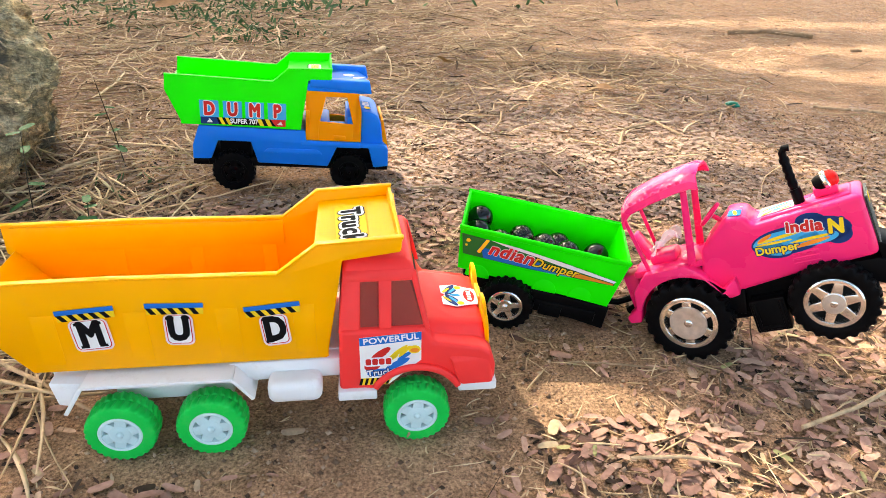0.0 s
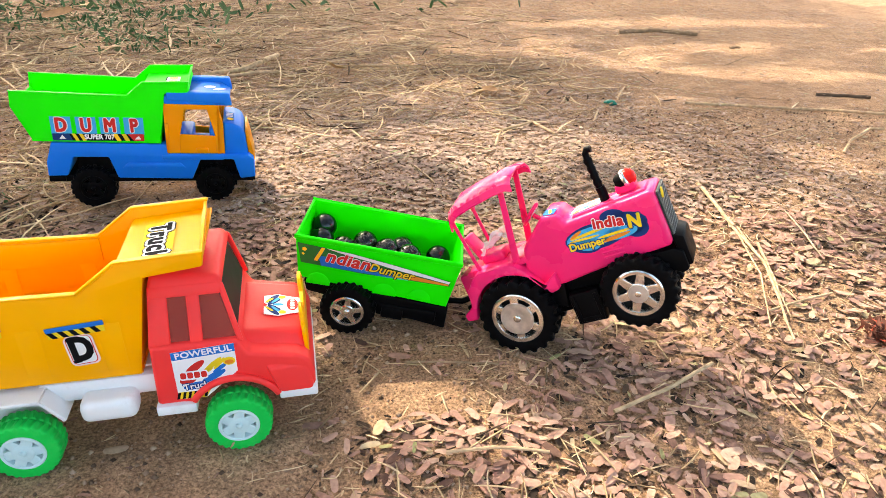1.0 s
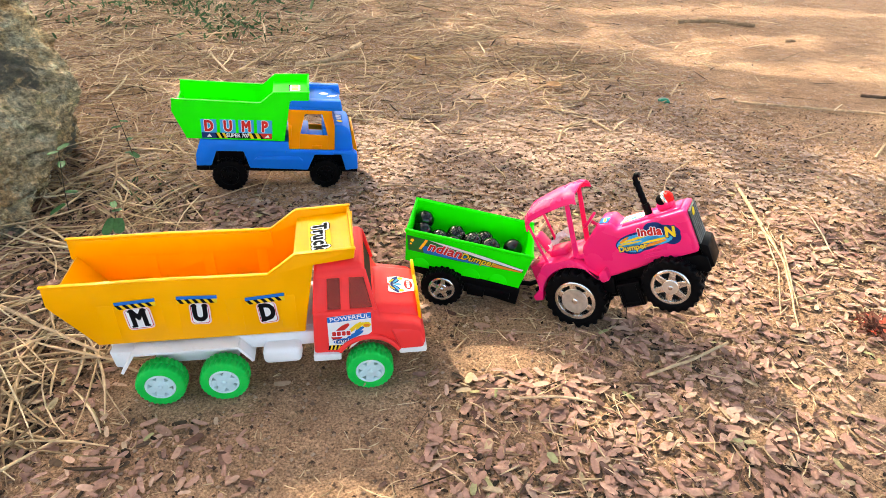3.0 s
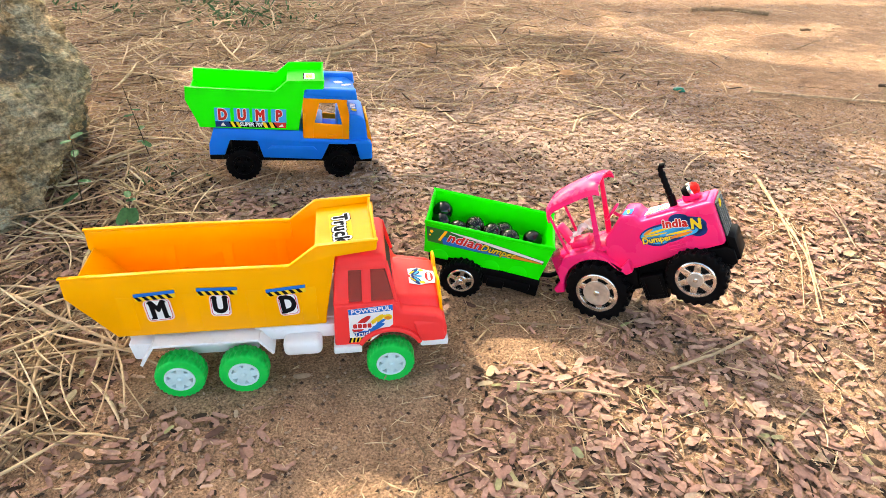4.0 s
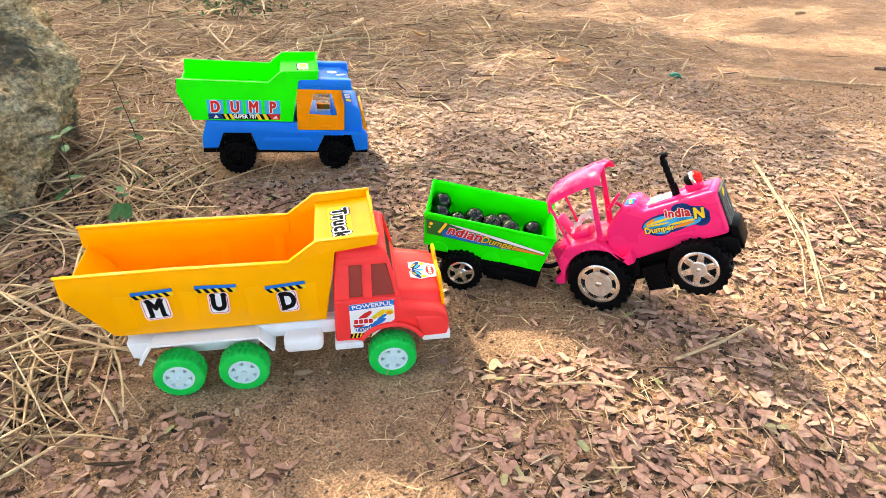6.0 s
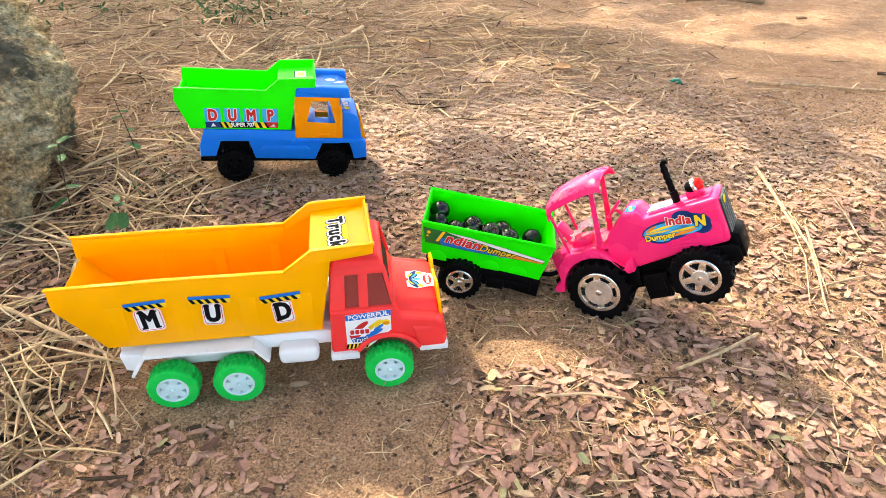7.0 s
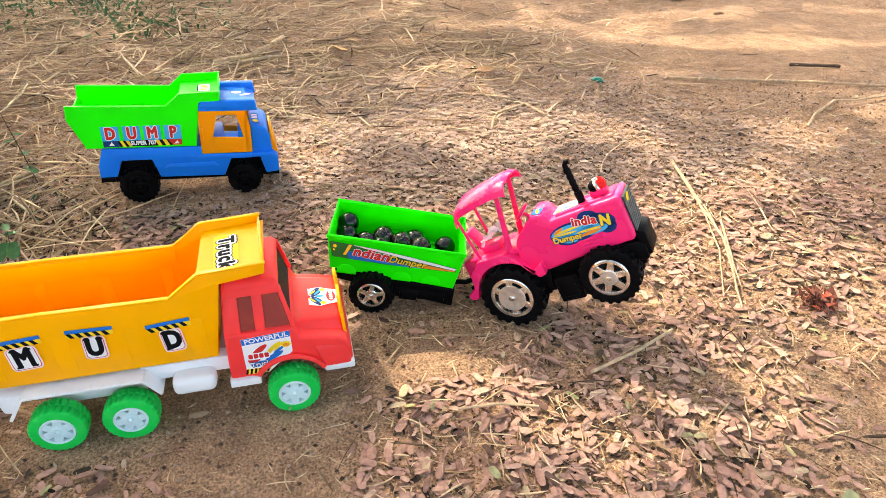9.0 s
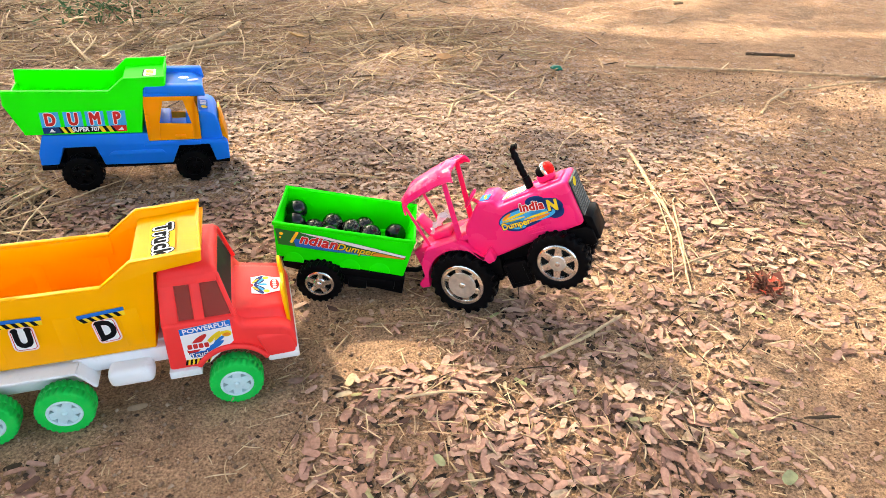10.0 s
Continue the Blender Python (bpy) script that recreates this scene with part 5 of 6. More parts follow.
def leaf_shape(curl, bend, slim=0.40, kink=0.0):
    """An oblong leaflet one unit long: three points across, five along."""
    pts = []
    for x, w in ((-0.5, 0.30), (-0.40, 0.78), (-0.08, 1.0), (0.26, 0.96), (0.43, 0.74), (0.5, 0.28)):
        for s in (-1, 0, 1):
            y = s * w * slim / 2 + kink * x * x
            pts.append((x, y, curl * s * s * w + bend * x * x * 1.2))
    faces = []
    for i in range(5):
        for j in range(2):
            a = i * 3 + j
            faces.append((a, a + 3, a + 4, a + 1))
    return np.array(pts), np.array(faces)


SHAPES = [leaf_shape(0.03, 0.05, 0.42), leaf_shape(0.07, -0.06, 0.35), leaf_shape(-0.05, 0.10, 0.44, 0.08), leaf_shape(0.10, 0.16, 0.33, -0.1), leaf_shape(-0.02, -0.03, 0.46), leaf_shape(0.02, 0.03, 0.38, 0.12)]
LEAF_STOPS = [(0.0, (0.09, 0.047, 0.035)), (0.10, (0.25, 0.137, 0.102)), (0.34, (0.40, 0.222, 0.166)), (0.56, (0.35, 0.198, 0.146)), (0.76, (0.45, 0.264, 0.196)), (0.92, (0.50, 0.324, 0.232)), (0.98, (0.43, 0.33, 0.19)), (1.0, (0.34, 0.33, 0.14))]
# the leaf colours squeezed into a narrower range for the litter further back
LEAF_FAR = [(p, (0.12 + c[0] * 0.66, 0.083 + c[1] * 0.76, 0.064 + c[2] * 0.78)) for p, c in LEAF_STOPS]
# near-black crumb colours: the shade in gaps of the litter, put into colour
GAP_SHADE_STOPS = [(0.0, (0.022, 0.015, 0.011)), (0.5, (0.055, 0.036, 0.025)), (1.0, (0.12, 0.075, 0.05))]
leaf_far = island_mat("low_contrast_leaflets", LEAF_FAR, 0.7)
gap_shade = island_mat("gap_shade_crumbs", GAP_SHADE_STOPS, 0.85)
leaf_joined = island_mat("dry_leaflets", LEAF_STOPS, 0.7)
leaf_single = island_mat("dry_leaflet", LEAF_STOPS, 0.7, by_object=True)


CRUMBS = [(p[[0, 1, 2, 6, 7, 8, 15, 16, 17]], np.array([(0, 3, 4, 1), (1, 4, 5, 2), (3, 6, 7, 4), (4, 7, 8, 5)])) for p, _ in SHAPES]


def leaf_sheet(name, x, y, size_lo, size_hi, lift, tilt, material=leaf_joined):
    shapes = SHAPES if size_hi > 0.0125 else CRUMBS
    n = len(x)
    R = turns(rng.uniform(0, math.tau, n), rng.normal(0, tilt, n), rng.normal(0, tilt, n))
    size = rng.uniform(size_lo, size_hi, n) * rng.choice([1.0, 0.8, 1.15], n)
    z = ground_height(x, y) + 0.0012 + rng.random(n) ** 1.5 * lift
    vs, fs, base = [], [], 0
    pick = rng.integers(0, len(shapes), n)
    for k, (pts, faces) in enumerate(shapes):
        i = np.nonzero(pick == k)[0]
        w = np.einsum("nij,pj->npi", R[i], pts) * size[i][:, None, None]
        w += np.stack([x[i], y[i], z[i]], -1)[:, None, :]
        vs.append(w.reshape(-1, 3))
        fs.append((faces[None] + (np.arange(len(i)) * len(pts))[:, None, None]).reshape(-1, 4) + base)
        base += len(i) * len(pts)
    return fast_mesh(name, np.concatenate(vs), np.concatenate(fs), material)


# leaflets: the nearest are pieces of their own, the rest one sheet of litter
lx, ly = scatter(20000, -0.75, 1.05, 0.12, 0.75, leaf_share)
fx, fy = scatter(70000, -1.1, 1.5, 0.75, 1.75, leaf_share)
hx, hy = scatter(9000, -2.0, 2.4, 1.7, 3.2, lambda x, y: np.clip(0.35 - 0.4 * hill(x, y, 1.6, 1.9, 0.7, 0.6) + 0 * x, 0, 1))
one = (lx > 0.10) & (lx < 0.42) & (ly > 0.22) & (ly < 0.40) & ~under_toys(lx, ly)
chosen = np.nonzero(one)[0][:280]
rest = np.ones(len(lx), bool)
rest[chosen] = False
litter = tagged(new("leaf_litter", leaf_sheet("leaf_litter", lx[rest], ly[rest], 0.008, 0.0175, 0.0045, 0.12)), "scattered dry pinkish-brown fallen leaflets on sand", "leaf litter", kind="stuff")
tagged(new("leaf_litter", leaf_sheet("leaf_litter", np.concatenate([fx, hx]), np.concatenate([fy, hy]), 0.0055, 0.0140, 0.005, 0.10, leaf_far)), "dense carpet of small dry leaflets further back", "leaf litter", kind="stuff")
bx, by = scatter(16000, -0.7, 1.1, 0.12, 1.0, lambda x, y: np.clip(0.12 + leaf_share(x, y), 0, 1))
tagged(new("leaf_crumbs", leaf_sheet("leaf_crumbs", bx, by, 0.0025, 0.0070, 0.004, 0.25)), "crumbled bits of dry leaf between the leaflets", "leaf litter", kind="stuff")
wx, wy = scatter(105000, -1.7, 1.7, 0.80, 2.7, lambda x, y: np.clip(0.42 + 0.5 * straw_share(x, y) + leaf_share(x, y) - 0.25 * hill(x, y, 1.3, 1.5, 0.5, 0.5), 0, 1))
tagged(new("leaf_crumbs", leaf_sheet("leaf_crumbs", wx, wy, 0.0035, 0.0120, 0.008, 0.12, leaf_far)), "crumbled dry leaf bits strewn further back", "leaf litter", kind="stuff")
# dark crumbs paint shade into the gaps between leaflets, thicker beside the boulder
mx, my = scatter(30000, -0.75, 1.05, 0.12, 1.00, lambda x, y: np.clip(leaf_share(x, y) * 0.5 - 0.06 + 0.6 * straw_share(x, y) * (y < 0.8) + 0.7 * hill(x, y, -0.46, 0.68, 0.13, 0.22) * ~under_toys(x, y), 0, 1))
tagged(new("gap_shade_crumbs", leaf_sheet("gap_shade_crumbs", mx, my, 0.004, 0.013, 0.0002, 0.10, gap_shade)), "dark leaf crumbs standing in for shade between the dry leaflets", "leaf litter", kind="stuff")
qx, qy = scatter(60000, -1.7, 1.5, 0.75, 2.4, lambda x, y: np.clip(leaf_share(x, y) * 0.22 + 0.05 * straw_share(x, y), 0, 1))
tagged(new("gap_shade_crumbs", leaf_sheet("gap_shade_crumbs", qx, qy, 0.004, 0.012, 0.0002, 0.10, gap_shade)), "dark leaf crumbs standing in for shade between leaflets further back", "leaf litter", kind="stuff")
single = []
for pts, faces in SHAPES:
    single.append(fast_mesh("leaf", pts, faces, leaf_single))
for i in chosen:
    ob = new("leaf", single[int(rng.integers(0, 6))])
    s = float(rng.uniform(0.010, 0.0170))
    ob.matrix_world = pose(float(lx[i]), float(ly[i]), float(ground_height(lx[i], ly[i])) + 0.0015 + 0.004 * float(rng.random()), float(rng.normal(0, 7)), float(rng.normal(0, 7)), float(rng.uniform(0, 360))) @ Matrix.Diagonal((s, s, s, 1))
    ob.parent = litter

# ---- straw ----
STRAW_STOPS = [(0.0, (0.16, 0.10, 0.055)), (0.25, (0.40, 0.262, 0.145)), (0.6, (0.56, 0.388, 0.222)), (0.9, (0.64, 0.465, 0.285)), (1.0, (0.66, 0.52, 0.33))]
straw_mat = island_mat("dry_straw", STRAW_STOPS, 0.6, grain=120)


def straw_sheet(name, x, y, len_lo, len_hi, thick, lift, material=straw_mat):
    n, k, c = len(x), 6, 3
    yaw = rng.uniform(0, math.tau, n)
    length = rng.uniform(len_lo, len_hi, n)
    bend = rng.normal(0, 0.34, n)
    t = np.linspace(-0.5, 0.5, k)
    ang = yaw[:, None] + bend[:, None] * t[None]
    dx, dy = np.cos(ang) * length[:, None] / (k - 1), np.sin(ang) * length[:, None] / (k - 1)
    px, py = x[:, None] + np.cumsum(dx, 1) - dx.sum(1, keepdims=True) / 2, y[:, None] + np.cumsum(dy, 1) - dy.sum(1, keepdims=True) / 2
    slope = rng.normal(0, 0.10, n)
    pz = ground_height(px, py) + 0.003 + (rng.random(n) * lift)[:, None] + np.abs(slope)[:, None] * (t[None] * np.sign(slope)[:, None] + 0.5) * length[:, None] * 0.6
    r = thick * rng.uniform(0.5, 1.3, n)
    taper = 1 - 0.6 * np.abs(t * 2) ** 2
    vs = []
    for j in range(c):
        a = j * math.tau / c
        off = r[:, None] * taper[None]
        vs.append(np.stack([px - np.sin(ang) * off * math.cos(a) * 1.5, py + np.cos(ang) * off * math.cos(a) * 1.5, pz + off * math.sin(a) * 0.7], -1))
    V = np.stack(vs, 2).reshape(-1, 3)
    I = np.arange(n * k * c).reshape(n, k, c)
    q = [np.stack([I[:, :-1, j], I[:, 1:, j], I[:, 1:, (j + 1) % c], I[:, :-1, (j + 1) % c]], -1) for j in range(c)]
    return fast_mesh(name, V, np.stack(q, 2).reshape(-1, 4), material)


sx, sy = scatter(4600, -0.75, 1.0, 0.10, 0.95, straw_share)
tx, ty = scatter(17000, -1.9, 1.2, 0.95, 2.9, straw_share)
tagged(new("straw", straw_sheet("straw", sx, sy, 0.03, 0.20, 0.0013, 0.016)), "tangled dry yellow straw lying on the ground", "straw", kind="stuff")
tagged(new("straw", straw_sheet("straw", tx, ty, 0.025, 0.105, 0.0012, 0.008)), "thick mat of dry straw further back", "straw", kind="stuff")
ux, uy = scatter(480, -1.9, 0.6, 1.2, 3.0, straw_share)
tagged(new("straw", straw_sheet("straw", ux, uy, 0.07, 0.24, 0.0021, 0.012)), "broad flat dry blades on the straw mat", "straw", kind="stuff")
twig_litter = island_mat("dark_twig_litter", [(0.0, (0.035, 0.022, 0.014)), (0.6, (0.10, 0.065, 0.04)), (1.0, (0.20, 0.13, 0.08))], 0.85)
vx, vy = scatter(3600, -1.9, 1.0, 0.15, 2.9, lambda x, y: 0.01 + 0.7 * straw_share(x, y))
ox_, oy_ = scatter(420, -0.1, 0.7, 0.15, 0.60, lambda x, y: 0.6 * leaf_share(x, y))
tagged(new("twig_litter", straw_sheet("twig_litter", ox_, oy_, 0.010, 0.050, 0.0006, 0.005, twig_litter)), "thin dark leaf stalks among the dry leaflets", "twigs", kind="stuff")
tagged(new("twig_litter", straw_sheet("twig_litter", vx, vy, 0.01, 0.06, 0.0016, 0.008, twig_litter)), "dark rotted twigs and stalks under the straw", "twigs", kind="stuff")
cx_, cy_ = scatter(9000, -0.6, 1.0, 0.12, 1.2, lambda x, y: np.where(under_toys(x, y), 0.1, 0.75))
tagged(new("chaff", straw_sheet("chaff", cx_, cy_, 0.003, 0.013, 0.00045, 0.0015)), "fine broken stalks and chaff", "chaff", kind="stuff")


kx, ky = scatter(2000, -0.05, 0.75, 0.15, 0.75, lambda x, y: 0.25 + 0.6 * leaf_share(x, y))
tagged(new("chaff", straw_sheet("chaff", kx, ky, 0.007, 0.032, 0.0006, 0.005)), "broken straw bits among the leaves", "chaff", kind="stuff")


def stick(line, r, material, label, name="stick", r_end=None):
    bm = bmesh.new()
    pts = [Vector((x, y, float(ground_height(np.array(x), np.array(y))) + z)) for x, y, z in line]
    fine = []
    for i in range(len(pts) - 1):
        for k in range(5):
            p = pts[i].lerp(pts[i + 1], k / 5)
            w = noise.noise_vector(p * 25) * r * 0.9
            fine.append(p + Vector((w.x, w.y, abs(w.z) * 0.5)))
    fine.append(pts[-1])
    tube(bm, fine, r, 7, r if r_end is None else r_end)
    return tagged(new(name, finish(bm, name, material)), label, "stick" if name == "stick" else "straw")


twig_mat = mat("pale_twig", (0.50, 0.345, 0.205), 0.75, vary=0.35, scale=150, bump=0.4, bump_scale=300)
bark_mat = mat("grey_brown_twig", (0.30, 0.20, 0.12), 0.8, vary=0.35, scale=120, bump=0.4, bump_scale=300)
stick([(-0.095, 0.812, 0.004), (-0.01, 0.822, 0.005), (0.055, 0.812, 0.004), (0.14, 0.792, 0.003)], 0.0016, twig_mat, "thin pale twig lying behind the trucks")
stick([(0.265, 0.385, 0.007), (0.315, 0.405, 0.010), (0.368, 0.437, 0.009)], 0.0017, twig_mat, "pale broken twig on the leaf litter")
stick([(0.527, 0.835, 0.004), (0.515, 0.70, 0.006)], 0.0025, twig_mat, "flattened yellow straw stalk", "straw_stalk")
stick([(0.515, 0.71, 0.004), (0.500, 0.60, 0.010), (0.462, 0.470, 0.004)], 0.0018, twig_mat, "long yellow straw stalk", "straw_stalk", 0.0010)
stick([(0.525, 0.66, 0.004), (0.495, 0.57, 0.008), (0.470, 0.50, 0.004)], 0.0018, twig_mat, "yellow straw stalk lying on leaves", "straw_stalk", 0.0008)
stick([(0.519, 0.70, 0.005), (0.497, 0.585, 0.009), (0.478, 0.505, 0.005)], 0.0013, twig_mat, "yellow straw stalk lying on leaves", "straw_stalk", 0.0006)
stick([(0.512, 0.69, 0.006), (0.482, 0.575, 0.010), (0.450, 0.490, 0.005)], 0.0011, twig_mat, "yellow straw stalk lying on leaves", "straw_stalk", 0.0006)
stick([(0.545, 0.545, 0.003), (0.500, 0.530, 0.007), (0.455, 0.515, 0.004)], 0.0012, twig_mat, "short dry straw stalk on sand", "straw_stalk")
stick([(0.105, 0.460, 0.003), (0.145, 0.455, 0.006), (0.185, 0.452, 0.004)], 0.0009, bark_mat, "thin brown stalk on sand")
stick([(0.130, 0.348, 0.009), (0.165, 0.350, 0.010), (0.205, 0.346, 0.008)], 0.0013, twig_mat, "short pale stalk on leaves")
stick([(0.671, 1.227, 0.005), (0.80, 1.202, 0.006), (0.944, 1.167, 0.006), (1.115, 1.115, 0.005), (1.40, 1.05, 0.006)], 0.0028, twig_mat, "long brown stick on the sandy path")
stick([(0.820, 0.953, 0.004), (0.860, 1.000, 0.007), (0.930, 1.054, 0.010), (0.971, 1.056, 0.008), (1.089, 1.078, 0.006), (1.20, 1.07, 0.004)], 0.0022, twig_mat, "curled dry stalk on the path")
stick([(0.265, 1.00, 0.004), (0.285, 1.06, 0.010), (0.345, 1.10, 0.012), (0.375, 1.055, 0.006)], 0.0022, twig_mat, "curled dry stalk among leaves")
stick([(-0.48, 0.50, 0.015), (-0.36, 0.43, 0.020), (-0.235, 0.375, 0.008)], 0.0028, twig_mat, "dry straw stalk beside the rock", "straw_stalk", 0.0012)
stick([(-0.525, 0.740, 0.012), (-0.492, 0.815, 0.020), (-0.455, 0.895, 0.014)], 0.0024, twig_mat, "pale stalk leaning by the rock", "straw_stalk")
stick([(-0.285, 1.435, 0.008), (-0.208, 1.455, 0.016), (-0.166, 1.520, 0.018), (-0.150, 1.605, 0.010)], 0.0055, twig_mat, "curved dry branch in the straw")
stick([(-0.240, 1.422, 0.008), (-0.170, 1.442, 0.014), (-0.110, 1.470, 0.008)], 0.0038, twig_mat, "dry branch in the straw")

dark_twig = mat("dark_twig", (0.09, 0.06, 0.04), 0.85, vary=0.35, scale=120, bump=0.4, bump_scale=300)
stick([(0.965, 1.275, 0.004), (1.01, 1.262, 0.006), (1.065, 1.250, 0.004)], 0.0034, dark_twig, "short dark twig on the sandy path")
stick([(0.76, 1.91, 0.006), (0.86, 1.895, 0.010), (0.97, 1.87, 0.006)], 0.0060, bark_mat, "brown broken branch on the sandy path")
stick([(0.995, 1.72, 0.003), (1.010, 1.718, 0.005), (1.020, 1.715, 0.003)], 0.0050, bark_mat, "small brown bark crumb on the sandy path", r_end=0.003)

# pebbles and crumbs
pm = island_mat("grit", [(0.0, (0.06, 0.037, 0.025)), (0.18, (0.15, 0.092, 0.06)), (0.55, (0.32, 0.205, 0.135)), (1.0, (0.46, 0.32, 0.22))], 0.9)
px, py = scatter(42000, -0.6, 1.1, 0.12, 1.2, lambda x, y: 0.85 + 0 * x)
octa = np.array([(1, 0, 0), (-1, 0, 0), (0, 1, 0), (0, -1, 0), (0, 0, 1), (0, 0, -1)], float)
of = np.array([(0, 2, 4), (2, 1, 4), (1, 3, 4), (3, 0, 4), (2, 0, 5), (1, 2, 5), (3, 1, 5), (0, 3, 5)])
ps = 0.0007 + 0.0022 * rng.random(len(px)) ** 3
pv = (octa[None] * (ps[:, None, None] * rng.uniform(0.6, 1.2, (len(px), 6, 1)))) + np.stack([px, py, ground_height(px, py) + ps * 0.3], -1)[:, None]
tagged(new("grit", fast_mesh("grit", pv.reshape(-1, 3), (of[None] + (np.arange(len(px)) * 6)[:, None, None]).reshape(-1, 3), pm, False)), "small stones and crumbs of earth", "grit", kind="stuff")

# the scrap of green plastic and the reddish tuft
bm = bmesh.new()
bmesh.ops.create_icosphere(bm, subdivisions=2, radius=0.010)
for v in bm.verts:
    v.co = Vector((v.co.x * 1.3, v.co.y, v.co.z * 0.5)) * (1 + 0.5 * noise.noise(v.co * 130))
ob = new("plastic_scrap", finish(bm, "plastic_scrap", mat("teal_scrap", (0.01, 0.16, 0.10), 0.3)))
ob.location = (0.525, 1.228, 0.006)
tagged(ob, "small crumpled dark green plastic scrap", "litter")
tuft = island_mat("rusty_fibres", [(0.0, (0.10, 0.040, 0.028)), (0.7, (0.22, 0.085, 0.055)), (1.0, (0.45, 0.07, 0.04))], 0.8)
n = 160
a = rng.normal(0, 1, (n, 3)) * np.array([0.0095, 0.0085, 0.004])
tv = []
for i in range(3):
    tv.append(a + rng.normal(0, 0.0034, (n, 3)))
tv = np.stack(tv, 1) + np.array([0.545, 0.466, 0.010])
tv[..., 2] = np.maximum(tv[..., 2], 0.002)
tagged(new("dry_flower_tuft", fast_mesh("dry_flower_tuft", tv.reshape(-1, 3), np.arange(n * 3).reshape(-1, 3), tuft, False)), "crumbled reddish-brown dry flower tuft", "dry flower", kind="stuff")
ob = new("fallen_leaf", fast_mesh("fallen_leaf", leaf_shape(0.10, 0.3, 0.7)[0] * 0.055, leaf_shape(0.1, 0.3)[1], mat("tan_leaf", (0.45, 0.27, 0.11), 0.6, vary=0.3, scale=80)))
ob.matrix_world = pose(-0.009, 1.44, 0.022, 20, 10, 100)
tagged(ob, "single large curled tan leaf", "leaf")
big_leaf = mat("brown_leaf", (0.36, 0.19, 0.085), 0.6, vary=0.3, scale=80)
for x, y, z, rx, ry, rz, s in ((-0.79, 2.00, 0.030, 15, -10, 20, 0.080), (-0.30, 1.66, 0.016, 10, 12, 70, 0.045), (0.30, 1.30, 0.010, 12, 6, 40, 0.040)):
    ob = new("fallen_leaf", fast_mesh("fallen_leaf", leaf_shape(0.12, 0.25, 0.6)[0] * s, leaf_shape(0.1, 0.3)[1], big_leaf))
    ob.matrix_world = pose(x, y, z, rx, ry, rz)
    tagged(ob, "large curled brown leaf lying on dry straw", "leaf")


# a crumpled cloth lying among the far weeds
bm = bmesh.new()
bmesh.ops.create_grid(bm, x_segments=30, y_segments=22, size=0.5)
for v in bm.verts:
    x, y = v.co.x, v.co.y
    k = noise.noise_vector(Vector((x * 4, y * 4, 5.1))) * 0.06 + noise.noise_vector(Vector((x * 11, y * 11, 1.7))) * 0.02
    v.co = Vector((x * 0.20 + k.x * 0.6, y * 0.16 + k.y * 0.6, 0.035 + k.z * 0.55 - 0.10 * (x * x + y * y)))
bmesh.ops.solidify(bm, geom=bm.faces[:], thickness=0.002)
ob = new("pink_cloth", finish(bm, "pink_cloth", mat("pink_cotton", (0.55, 0.16, 0.27), 0.9, vary=0.25, scale=30, bump=0.3, bump_scale=900)))
ob.matrix_world = pose(-0.80, 2.84, 0.004, 0, 0, 15)
tagged(ob, "crumpled faded pink cloth lying among weeds", "cloth")


green_leaf = mat("fallen_green_leaf", (0.27, 0.27, 0.14), 0.55, vary=0.3, scale=120)
for x, y, rz, size in ((0.428, 0.222, 35, 0.018), (0.152, 0.275, 110, 0.014)):
    ob = new("fallen_leaf", fast_mesh("fallen_leaf", leaf_shape(0.06, 0.10, 0.55)[0] * size, leaf_shape(0.1, 0.3)[1], green_leaf))
    ob.matrix_world = pose(x, y, 0.008, 6, 4, rz)
    tagged(ob, "small green leaf fallen on the dry litter", "leaf")


